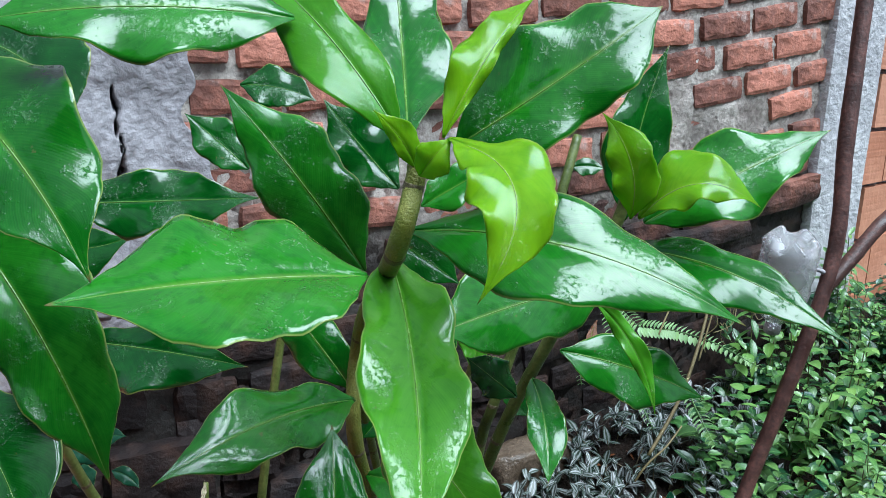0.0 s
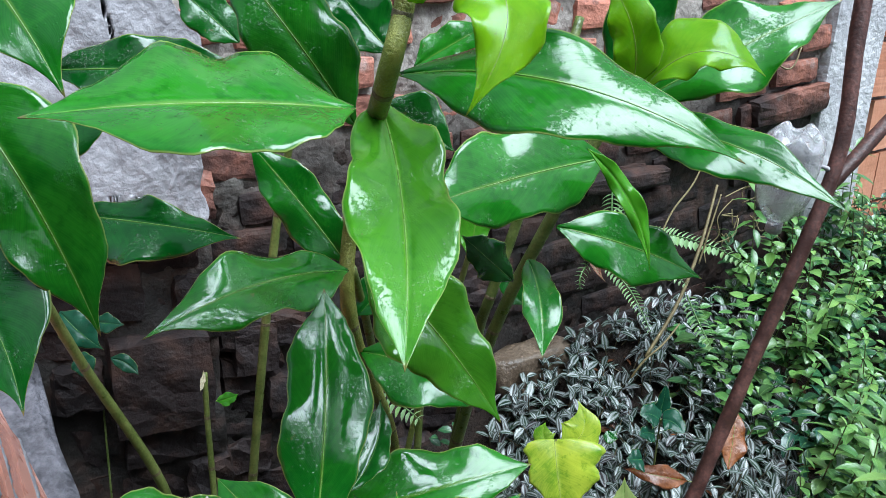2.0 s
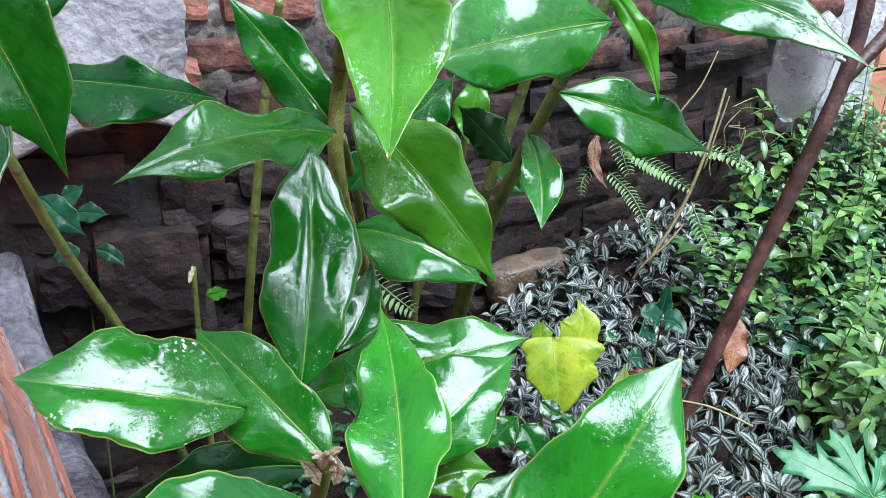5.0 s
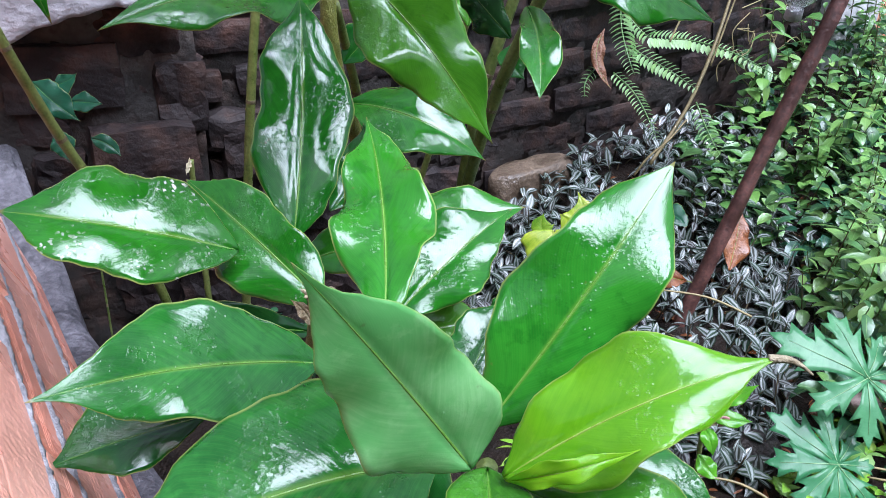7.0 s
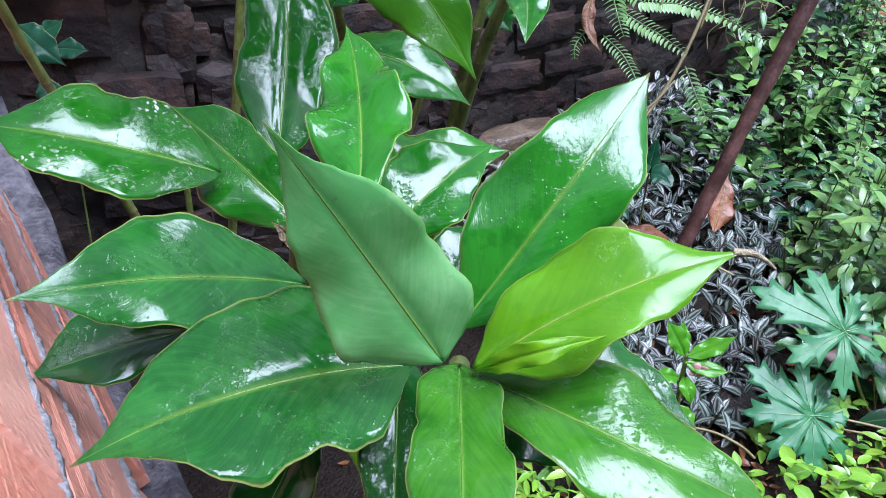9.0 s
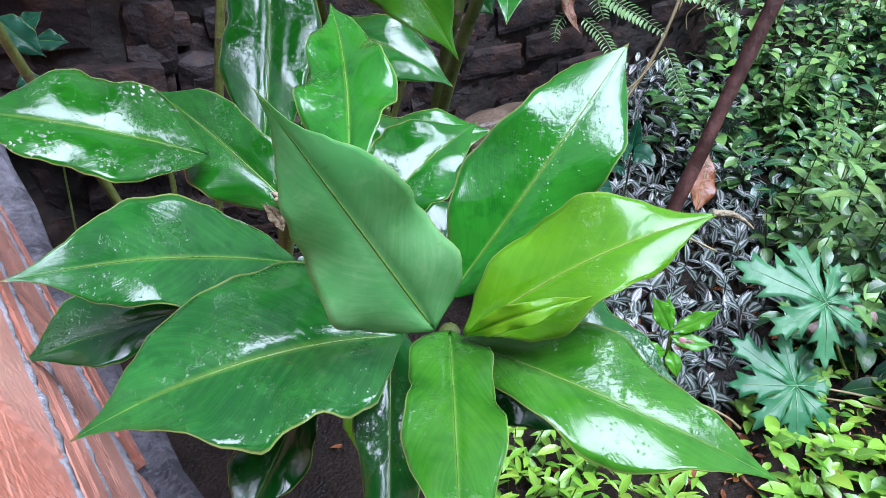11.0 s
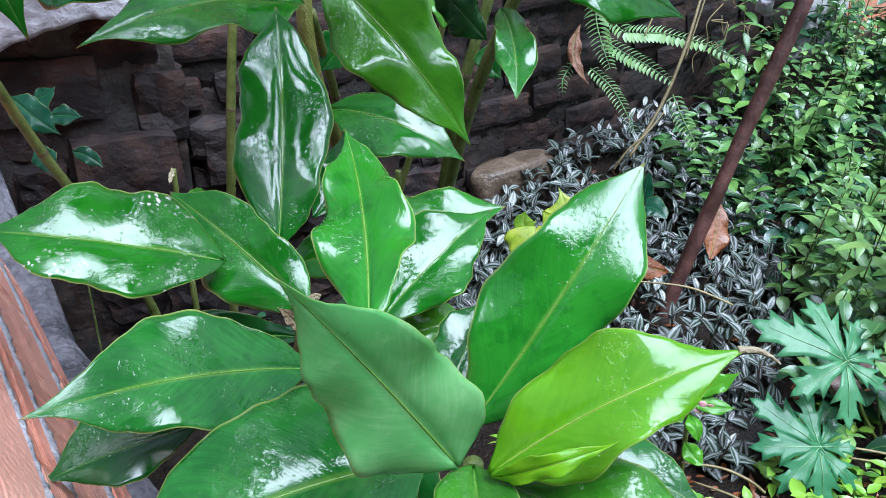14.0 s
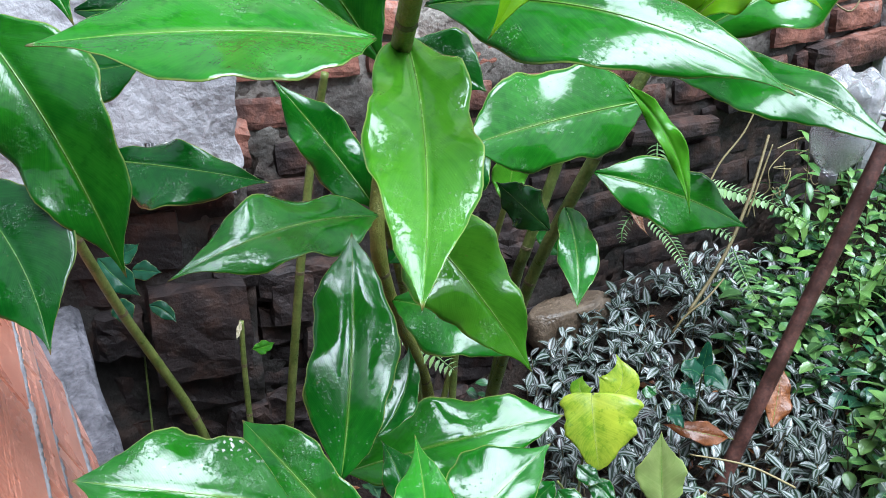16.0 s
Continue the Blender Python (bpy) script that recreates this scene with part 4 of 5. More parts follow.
def shoots(corners, count, reach, leaves, length, width, pitch, droop, spread=0.02, lean_out=0.0):
    """Leafy shoots scattered over a patch: each a short stalk with leaves round it."""
    out, stalks = [], []
    xs, ys = [c[0] for c in corners], [c[1] for c in corners]
    while count:
        x, y = cover_rng.uniform(min(xs), max(xs)), cover_rng.uniform(min(ys), max(ys))
        if not inside(x, y, corners) or in_front_of_wall(x, y) < 0.02 or (x - 0.71) ** 2 + (y - 1.46) ** 2 < 0.0016:
            continue
        count -= 1
        h = cover_rng.uniform(*reach)
        lean = Vector((cover_rng.gauss(0, spread), cover_rng.gauss(-spread * 0.5, spread), 0))
        foot = Vector((x, y, ground_height(x, y)))
        tip = foot + lean + Vector((0, 0, h))
        stalks.append((foot, tip))
        n = cover_rng.randint(*leaves)
        start = cover_rng.uniform(0, 6.28)
        for k in range(n):
            f = 1 - 0.75 * (k / n) ** 1.3
            size = cover_rng.uniform(*length) * (0.7 + 0.3 * min(1, k / 2))
            heading = start + k * 2.4 + cover_rng.uniform(-0.3, 0.3)
            # shoots lean out of the wall's shade, so leaves at the back stand up and those in front hang
            rise = cover_rng.uniform(*pitch) + lean_out * math.sin(heading)
            out.append((foot.lerp(tip, f), heading, rise, size, size * cover_rng.uniform(*width), cover_rng.uniform(*droop), cover_rng.uniform(-0.45, 0.45)))
    return out, stalks


def stalk_mesh(name, label, stalks, radius, material):
    bm = bmesh.new()
    for a, c in stalks:
        d = (c - a)
        side = d.orthogonal().normalized() * radius
        other = d.cross(side).normalized() * radius
        low_ring = [bm.verts.new(a + side * math.cos(k * 2.094) + other * math.sin(k * 2.094)) for k in range(3)]
        top_ring = [bm.verts.new(c + (side * math.cos(k * 2.094) + other * math.sin(k * 2.094)) * 0.6) for k in range(3)]
        for k in range(3):
            bm.faces.new((low_ring[k], low_ring[(k + 1) % 3], top_ring[(k + 1) % 3], top_ring[k]))
    tagged(part(name, bm, material), label, "stalks", kind="stuff")


ZEBRA_BED = [(0.24, 1.70), (0.36, 1.92), (0.75, 2.16), (1.05, 2.30), (1.02, 1.85), (0.97, 1.55), (0.86, 1.30), (0.74, 1.05), (0.52, 0.98), (0.40, 1.15), (0.30, 1.40)]
made, stalks = shoots(ZEBRA_BED, 620, (0.01, 0.10), (4, 6), (0.030, 0.054), (0.36, 0.48), (0.05, 0.75), (0.1, 0.8), lean_out=0.55)
cover("zebra_plant", "dense silver-striped trailing zebra plant covering the soil", "ground cover", ZEBRA, made)
stalk_mesh("zebra_stalks", "thin dark stalks under the zebra plant", stalks, 0.0022, STALK_BROWN)
GREEN_BED = [(0.86, 1.20), (0.98, 1.60), (0.98, 2.05), (1.06, 2.40), (1.35, 2.60), (2.6, 4.2), (3.2, 3.4), (2.2, 1.9), (1.5, 1.10), (1.1, 0.80)]
made, stalks = shoots(GREEN_BED, 640, (0.05, 0.24), (5, 8), (0.022, 0.060), (0.46, 0.70), (-0.3, 0.8), (0.1, 1.3), 0.055, 0.35)
cover("leafy_weeds", "fresh green round-leaved weeds growing thickly", "ground cover", GREENS, made)
stalk_mesh("weed_stalks", "thin green stalks of the weeds", stalks, 0.0018, STALK)
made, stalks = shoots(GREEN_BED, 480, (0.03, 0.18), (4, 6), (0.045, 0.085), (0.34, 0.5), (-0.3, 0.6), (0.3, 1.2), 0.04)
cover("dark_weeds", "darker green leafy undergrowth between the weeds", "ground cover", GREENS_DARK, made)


def paired_weeds(corners, count, reach, gap, length, width):
    """Upright weeds: a leaning stalk with pairs of leaves crosswise up to its tip."""
    out, stalks = [], []
    xs, ys = [c[0] for c in corners], [c[1] for c in corners]
    while count:
        x, y = cover_rng.uniform(min(xs), max(xs)), cover_rng.uniform(min(ys), max(ys))
        if not inside(x, y, corners) or in_front_of_wall(x, y) < 0.04:
            continue
        count -= 1
        foot = Vector((x, y, ground_height(x, y)))
        tip = foot + Vector((cover_rng.gauss(0, 0.05), cover_rng.gauss(-0.05, 0.05), cover_rng.uniform(*reach)))
        stalks.append((foot, tip))
        turn, far = cover_rng.uniform(0, 3.14), (tip - foot).length
        size = cover_rng.uniform(*length)
        k, d = 0, 0.0
        while d < far * 0.7:
            for half in (0, math.pi):
                heading = turn + half + cover_rng.gauss(0, 0.15)
                big = size * (0.55 + 0.45 * min(1.0, k / 1.5)) * cover_rng.uniform(0.85, 1.1)
                out.append((tip.lerp(foot, d / far), heading, 0.45 - 0.12 * k + 0.25 * math.sin(heading) + cover_rng.gauss(0, 0.12), big, big * cover_rng.uniform(*width), cover_rng.uniform(0.3, 0.9), cover_rng.gauss(0, 0.2)))
            turn += 1.57
            d += gap * cover_rng.uniform(0.8, 1.3)
            k += 1
    return out, stalks


PAIR_BED = [(0.86, 1.30), (0.98, 1.75), (1.02, 2.20), (1.3, 2.45), (1.9, 2.5), (1.6, 1.6), (1.25, 1.15)]
made, stalks = paired_weeds(PAIR_BED, 100, (0.14, 0.32), 0.030, (0.030, 0.048), (0.56, 0.70))
cover("paired_weeds", "pale green weeds with oval leaves in pairs", "ground cover", GREENS_PALE, made)
stalk_mesh("paired_weed_stalks", "thin brownish stalks of the pale weeds", stalks, 0.0020, STALK_BROWN)
made, stalks = paired_weeds(PAIR_BED, 22, (0.22, 0.40), 0.026, (0.065, 0.090), (0.26, 0.34))
cover("lance_weeds", "taller weeds with narrow pointed leaves", "ground cover", GREENS_PALE, made)
stalk_mesh("lance_weed_stalks", "thin green stalks of the narrow-leaved weeds", stalks, 0.0020, STALK)
MIX_BED = [(0.72, 1.75), (0.80, 2.15), (1.05, 2.3), (1.0, 1.7)]
made, stalks = shoots(MIX_BED, 40, (0.08, 0.20), (4, 7), (0.04, 0.065), (0.5, 0.66), (-0.2, 0.6), (0.2, 1.0), 0.03)
cover("wall_weeds", "green weeds under the fern at the wall", "ground cover", GREENS, made)
SPRIG_BED = [(0.30, 0.74), (0.33, 1.06), (0.54, 1.06), (0.64, 0.92), (0.54, 0.66)]
made, stalks = shoots(SPRIG_BED, 60, (0.03, 0.10), (4, 7), (0.026, 0.048), (0.24, 0.36), (0.0, 0.8), (0.1, 0.8))
cover("sprigs", "light green sprigs on the dark soil", "ground cover", SPRIG, made)
stalk_mesh("sprig_stalks", "thin stalks of the light green sprigs", stalks, 0.0015, STALK)
made, stalks = shoots([(0.14, 0.56), (0.14, 0.76), (0.25, 0.76), (0.24, 0.56)], 10, (0.02, 0.09), (3, 5), (0.022, 0.036), (0.3, 0.5), (0.0, 0.8), (0.1, 0.8))
cover("stem_sprigs", "few light green sprigs by the ginger stem", "ground cover", SPRIG, made)
stalk_mesh("stem_sprig_stalks", "thin stalks of the few sprigs", stalks, 0.0015, STALK)
made, stalks = shoots([(0.62, 0.78), (0.70, 1.04), (0.92, 1.08), (0.96, 0.82)], 14, (0.005, 0.03), (3, 5), (0.03, 0.055), (0.34, 0.5), (0.0, 0.8), (0.1, 0.8))
cover("broad_sprigs", "larger light green sprigs under the papaya leaves", "ground cover", SPRIG, made)
stalk_mesh("broad_sprig_stalks", "thin stalks of the larger sprigs", stalks, 0.0018, STALK)
EDGE_BED = [(0.70, 0.66), (0.72, 1.00), (0.95, 1.30), (1.25, 1.30), (1.3, 0.9), (1.1, 0.60)]
made, stalks = shoots(EDGE_BED, 230, (0.01, 0.07), (3, 5), (0.018, 0.045), (0.4, 0.6), (-0.1, 0.7), (0.1, 0.8))
cover("edge_sprigs", "small light sprigs among litter at the edge", "ground cover", SPRIG, made)
BACK_BED = [(-0.30, 1.35), (-0.22, 1.58), (0.24, 1.80), (0.24, 1.45), (0.0, 1.25)]
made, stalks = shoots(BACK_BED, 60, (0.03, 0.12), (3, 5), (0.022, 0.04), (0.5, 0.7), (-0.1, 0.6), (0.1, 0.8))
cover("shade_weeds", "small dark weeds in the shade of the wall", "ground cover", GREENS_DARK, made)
litter = []
for k in range(420):
    x, y = cover_rng.uniform(-0.1, 1.4), cover_rng.uniform(0.45, 2.0)
    if in_front_of_wall(x, y) < 0.05 or (x < 0.45 and k % 4):
        continue
    size = cover_rng.uniform(0.012, 0.04)
    litter.append(((x, y, ground_height(x, y) + 0.006), cover_rng.uniform(0, 6.28), cover_rng.uniform(-0.1, 0.3), size, size * cover_rng.uniform(0.2, 0.6), cover_rng.uniform(-0.6, 1.0), cover_rng.uniform(-0.4, 0.4)))
for k in range(520):
    x, y = cover_rng.uniform(0.55, 1.3), cover_rng.uniform(0.80, 1.35)
    size = cover_rng.uniform(0.006, 0.030)
    litter.append(((x, y, ground_height(x, y) + 0.007), cover_rng.uniform(0, 6.28), cover_rng.uniform(-0.1, 0.5), size, size * cover_rng.uniform(0.12, 0.6), cover_rng.uniform(-0.6, 1.0), cover_rng.uniform(-0.4, 0.4)))
cover("litter", "brown leaf litter and bits of bark on the soil", "litter", DRY, litter)

# ---- yellowing leaf plant ----
yellow = thing("heart_leaf_plant", "yellowing heart-shaped leaf on a thin stalk", "plant")
leaf(yellow, (0.394, 1.379, 0.282), (0.400, 1.343, 0.233), (0.414, 1.319, 0.156), (-0.052, 0.001, 0.003), (0.076, 0.008, 0.013), YELLOW, shape=HEART, wave=0.25)
leaf(yellow, (0.399, 1.376, 0.260), (0.447, 1.392, 0.290), (0.438, 1.428, 0.340), (-0.036, 0.012, 0.019), (0.036, -0.004, -0.007), YELLOW, wave=0.3)
leaf(yellow, (0.394, 1.377, 0.265), (0.375, 1.386, 0.279), (0.378, 1.401, 0.305), (-0.018, -0.005, -0.010), (0.020, 0.005, 0.010), YELLOW, wave=0.5)
leaf(yellow, (0.472, 1.069, 0.291), (0.467, 1.085, 0.337), (0.464, 1.105, 0.391), (-0.033, -0.012, -0.023), (0.035, -0.007, -0.017), PALE, heart=0.8)
stem(yellow, 0.0025, (0.398, 1.379, 0.282), (0.392, 1.375, 0.200), (0.386, 1.368, 0.076))
# ---- impatiens ----
impatiens = thing("flowering_plant", "small plant with narrow leaves and one pink flower", "plant")
leaf(impatiens, (0.596, 1.012, 0.184), (0.581, 1.019, 0.209), (0.563, 1.026, 0.235), (0.012, 0.006, 0.007), (-0.010, -0.008, -0.010), SPRING)
leaf(impatiens, (0.598, 1.012, 0.184), (0.631, 1.015, 0.199), (0.666, 1.020, 0.220), (0.001, 0.012, 0.010), (0.003, -0.010, -0.008), SPRING)
leaf(impatiens, (0.601, 1.023, 0.179), (0.597, 1.034, 0.199), (0.593, 1.048, 0.225), (-0.008, 0.002, 0.003), (0.008, 0.002, 0.002), SPRING)
leaf(impatiens, (0.596, 1.008, 0.177), (0.628, 0.999, 0.172), (0.659, 0.994, 0.174), (0.005, 0.011, 0.009), (-0.001, -0.009, -0.007), SPRING)
leaf(impatiens, (0.593, 1.008, 0.151), (0.572, 1.002, 0.154), (0.551, 1.000, 0.163), (-0.001, 0.010, 0.008), (0.002, -0.010, -0.008), SPRING)
leaf(impatiens, (0.597, 1.008, 0.151), (0.601, 0.984, 0.144), (0.608, 0.978, 0.121), (-0.012, 0.001, 0.001), (0.012, 0.002, 0.002), SPRING)
leaf(impatiens, (0.598, 1.007, 0.099), (0.610, 0.993, 0.084), (0.626, 0.981, 0.074), (-0.013, -0.003, -0.004), (0.015, 0.004, 0.005), SPRING)
stem(impatiens, 0.004, (0.600, 1.019, 0.184), (0.599, 1.014, 0.136), (0.611, 1.033, 0.045))
bloom = Vector((0.615, 1.004, 0.168))
for k in range(4):
    a = k * 1.6 + 0.4
    way = Vector((math.cos(a), -0.35, math.sin(a) * 0.9)) * 0.0085
    bm = bmesh.new()
    bmesh.ops.create_uvsphere(bm, u_segments=10, v_segments=6, radius=0.0060)
    for v in bm.verts:
        v.co.y *= 0.22
        v.co.x *= 1 + 0.25 * math.sin(v.co.z * 300)
    bm.transform(Matrix.Translation(bloom + way) @ Matrix.Rotation(a, 4, "Y") @ Matrix.Rotation(0.3, 4, "X"))
    part("petal", bm, PETAL, impatiens, "pale pink petal")

# ---- seedlings and dry leaves ----
weed_a = thing("weed", "bluish green weed with round leaves among the zebra plant", "plant")
leaf(weed_a, (0.606, 1.457, 0.290), (0.584, 1.455, 0.302), (0.565, 1.448, 0.301), (0.002, 0.018, 0.013), (-0.004, -0.017, -0.013), TEAL, shape=HEART)
leaf(weed_a, (0.612, 1.458, 0.290), (0.626, 1.451, 0.291), (0.647, 1.428, 0.277), (0.013, 0.017, 0.013), (-0.015, -0.015, -0.011), TEAL, shape=HEART)
leaf(weed_a, (0.610, 1.472, 0.295), (0.614, 1.476, 0.320), (0.616, 1.481, 0.352), (-0.013, -0.001, -0.001), (0.016, 0.006, 0.004), TEAL, shape=HEART)
leaf(weed_a, (0.597, 1.447, 0.263), (0.583, 1.440, 0.270), (0.561, 1.424, 0.271), (0.001, 0.013, 0.009), (-0.002, -0.016, -0.012), TEAL, shape=HEART)
leaf(weed_a, (0.558, 1.367, 0.256), (0.546, 1.362, 0.258), (0.528, 1.355, 0.261), (0.001, 0.016, 0.012), (-0.002, -0.018, -0.013), TEAL, shape=HEART)
leaf(weed_a, (0.502, 1.425, 0.278), (0.506, 1.418, 0.273), (0.519, 1.410, 0.270), (0.011, 0.008, 0.006), (-0.011, -0.012, -0.009), LEAF_DARK_SHADED)
stem(weed_a, 0.002, (0.608, 1.458, 0.290), (0.613, 1.478, 0.244))
weed_b = thing("weed", "dark glossy leaves low under the yellow leaf", "plant")
leaf(weed_b, (0.316, 1.085, 0.304), (0.292, 1.070, 0.284), (0.270, 1.056, 0.265), (0.013, -0.012, -0.010), (-0.017, 0.009, 0.007), LEAF_DARK_SHADED)
leaf(weed_b, (0.321, 1.081, 0.293), (0.338, 1.068, 0.274), (0.348, 1.052, 0.250), (0.025, 0.007, 0.006), (-0.019, -0.010, -0.009), LEAF_DARK_SHADED)
leaf(weed_b, (0.364, 1.107, 0.292), (0.390, 1.099, 0.285), (0.407, 1.083, 0.262), (0.013, 0.007, 0.006), (-0.013, -0.014, -0.011), LEAF_DARK_SHADED)
leaf(weed_b, (0.350, 1.115, 0.315), (0.367, 1.105, 0.304), (0.388, 1.098, 0.301), (0.009, 0.010, 0.009), (-0.008, -0.010, -0.008), LEAF_DARK_SHADED)
stem(weed_b, 0.0025, (0.321, 1.095, 0.297), (0.337, 1.117, 0.252))
seedling = thing("seedling", "bluish green seedling leaves against the dark wall", "plant")
leaf(seedling, (-0.465, 1.341, 0.524), (-0.446, 1.344, 0.529), (-0.428, 1.351, 0.542), (-0.005, 0.009, 0.012), (0.006, -0.012, -0.016), TEAL, heart=.8)
leaf(seedling, (-0.435, 1.330, 0.500), (-0.411, 1.330, 0.499), (-0.381, 1.331, 0.497), (-0.002, 0.010, 0.014), (0.003, -0.011, -0.014), TEAL, heart=.8)
leaf(seedling, (-0.399, 1.304, 0.445), (-0.372, 1.301, 0.438), (-0.346, 1.293, 0.419), (0.005, 0.008, 0.010), (-0.006, -0.008, -0.010), TEAL)
leaf(seedling, (-0.461, 1.303, 0.448), (-0.444, 1.296, 0.433), (-0.430, 1.283, 0.406), (0.018, 0.006, 0.007), (-0.014, -0.008, -0.010), TEAL, heart=.8)
leaf(seedling, (-0.446, 1.249, 0.553), (-0.403, 1.225, 0.528), (-0.367, 1.225, 0.500), (0.014, 0.013, 0.016), (-0.012, -0.013, -0.017), TEAL)
stem(seedling, 0.0018, (-0.503, 1.450, 0.464), (-0.488, 1.433, 0.415), (-0.480, 1.412, 0.346))
sprout = thing("sprout", "thin brown-tipped sprout with a tiny leaf", "plant")
leaf(sprout, (-0.223, 1.322, 0.360), (-0.213, 1.349, 0.350), (-0.202, 1.382, 0.343), (-0.002, 0.009, 0.009), (0.004, -0.009, -0.009), LEAF_BRIGHT)
leaf(sprout, (-0.244, 1.306, 0.388), (-0.251, 1.335, 0.390), (-0.261, 1.371, 0.394), (-0.004, -0.000, -0.000), (0.005, 0.000, 0.000), TORN)
stem(sprout, 0.003, (-0.265, 1.372, 0.343), (-0.258, 1.363, 0.301), (-0.254, 1.361, 0.188))
dry_a = thing("dry_leaf", "fallen reddish brown leaf beside the iron rod", "leaf", "fallen leaves")
leaf(dry_a, (0.691, 1.502, 0.124), (0.622, 1.482, 0.146), (0.558, 1.504, 0.144), (0.001, 0.016, 0.017), (-0.007, -0.014, -0.015), DRY)
stem(dry_a, 0.0012, (0.691, 1.502, 0.124), (0.702, 1.502, 0.121), rooted=False)
dry_b = thing("dry_leaf", "curled orange brown leaf leaning behind the iron rod", "leaf", "fallen leaves")
leaf(dry_b, (0.779, 1.523, 0.142), (0.795, 1.562, 0.193), (0.807, 1.604, 0.248), (-0.025, -0.001, -0.001), (0.029, 0.002, 0.001), DRY)
dry_c = thing("dry_leaf", "withered brown leaf hanging in the fern", "leaf", "fallen leaves")
leaf(dry_c, (0.535, 1.955, 0.541), (0.518, 1.919, 0.483), (0.556, 1.880, 0.417), (-0.013, 0.003, 0.005), (0.018, 0.001, 0.001), DRY_DARK)
leaf(mid, (0.129, 0.654, 0.517), (0.132, 0.654, 0.534), (0.131, 0.654, 0.548), (-0.005, -0.001, -0.002), (0.007, -0.001, -0.002), TORN)
leaf(mid, (0.117, 0.653, 0.516), (0.111, 0.653, 0.531), (0.100, 0.651, 0.543), (0.003, 0.002, 0.004), (-0.004, -0.002, -0.004), TORN)



# ---- fern ----
fern = thing("fern", "light green fern fronds growing out of the wall foot", "fern")


def frond(points, reach, material=FERN_GREEN):
    pts = [Vector(p) for p in points]
    bm = bmesh.new()
    tube_bm(bm, pts, [0.0022] + [0.0018] * (len(pts) - 2) + [0.0008], 5)
    blade = part("frond", bm, material, fern)
    total = sum((b - a).length for a, b in zip(pts, pts[1:]))
    count = max(6, int(total / 0.0105))
    pinnae = []
    for k in range(count):
        f = (k + 0.5) / count * (len(pts) - 1)
        i = min(int(f), len(pts) - 2)
        p = pts[i].lerp(pts[i + 1], f - i)
        d = (pts[i + 1] - pts[i]).normalized()
        side = d.cross(Vector((0.1, -0.75, 0.65))).normalized()
        size = reach * (0.45 + 0.55 * math.sin(math.pi * min(1, 0.25 + k / count * 0.78)))
        for sgn in (-1, 1):
            way = side * sgn + d * 0.35
            pinnae.append((p, math.atan2(way.y, way.x), math.asin(max(-1, min(1, way.normalized().z))), size * 0.95, size * 0.50, 0.35 + cover_rng.uniform(-0.2, 0.3), 0.5 * sgn))
    cover("pinnae", "", "", FERN_LEAF, pinnae, blade)


frond(((0.575, 2.018, 0.610), (0.574, 1.975, 0.552), (0.586, 1.922, 0.498), (0.604, 1.886, 0.452)), 0.036)
frond(((0.589, 2.025, 0.570), (0.647, 1.976, 0.520), (0.725, 1.941, 0.525), (0.819, 1.897, 0.509), (0.910, 1.828, 0.472)), 0.030)
frond(((0.592, 1.952, 0.505), (0.642, 1.916, 0.481), (0.689, 1.881, 0.461), (0.739, 1.842, 0.434)), 0.030)
frond(((0.560, 1.910, 0.449), (0.601, 1.869, 0.419), (0.626, 1.827, 0.385), (0.652, 1.776, 0.336)), 0.024)
frond(((0.750, 1.866, 0.399), (0.766, 1.834, 0.362), (0.781, 1.806, 0.332), (0.801, 1.777, 0.298)), 0.030)
frond(((0.530, 1.940, 0.459), (0.509, 1.918, 0.443), (0.494, 1.893, 0.422), (0.495, 1.880, 0.396)), 0.020)
frond(((0.047, 1.348, 0.407), (0.081, 1.320, 0.399), (0.118, 1.290, 0.385), (0.148, 1.272, 0.372)), 0.030)

twigs = thing("vine_twigs", "thin tan twigs climbing at the wall", "twigs")
for route in (((0.822, 1.980, 0.648), (0.776, 1.898, 0.516), (0.716, 1.820, 0.391), (0.639, 1.750, 0.284)),
              ((0.791, 1.982, 0.733), (0.756, 1.953, 0.656), (0.707, 1.927, 0.591), (0.677, 1.903, 0.526)),
              ((0.804, 1.887, 0.646), (0.783, 1.862, 0.578), (0.756, 1.829, 0.491)),
              ((0.868, 2.085, 1.008), (0.974, 2.059, 0.925), (1.010, 2.079, 0.977)),
              ((0.659, 1.591, 0.437), (0.624, 1.565, 0.402), (0.586, 1.551, 0.369), (0.563, 1.549, 0.330)),
              ((0.593, 0.990, 0.074), (0.649, 0.978, 0.075), (0.687, 0.961, 0.067), (0.709, 0.953, 0.052)),
              ((0.865, 1.035, 0.070), (0.905, 1.033, 0.064), (0.955, 1.020, 0.062)),
              ((0.859, 0.971, 0.025), (0.857, 0.932, 0.005), (0.865, 0.916, -0.025)),
              ((0.575, 1.338, 0.192), (0.671, 1.316, 0.193), (0.749, 1.294, 0.170)),
              ((0.610, 0.970, 0.054), (0.666, 0.942, 0.051), (0.705, 0.919, 0.032)),
              ((0.860, 1.020, 0.062), (0.898, 1.009, 0.064), (0.952, 0.995, 0.062))):
    bm = bmesh.new()
    thick = 0.0042 if len(twigs.children) == 0 else 0.0022
    tube_bm(bm, route, [thick * 0.7] + [thick] * (len(route) - 1), 6)
    part("twig", bm, TWIG, twigs)


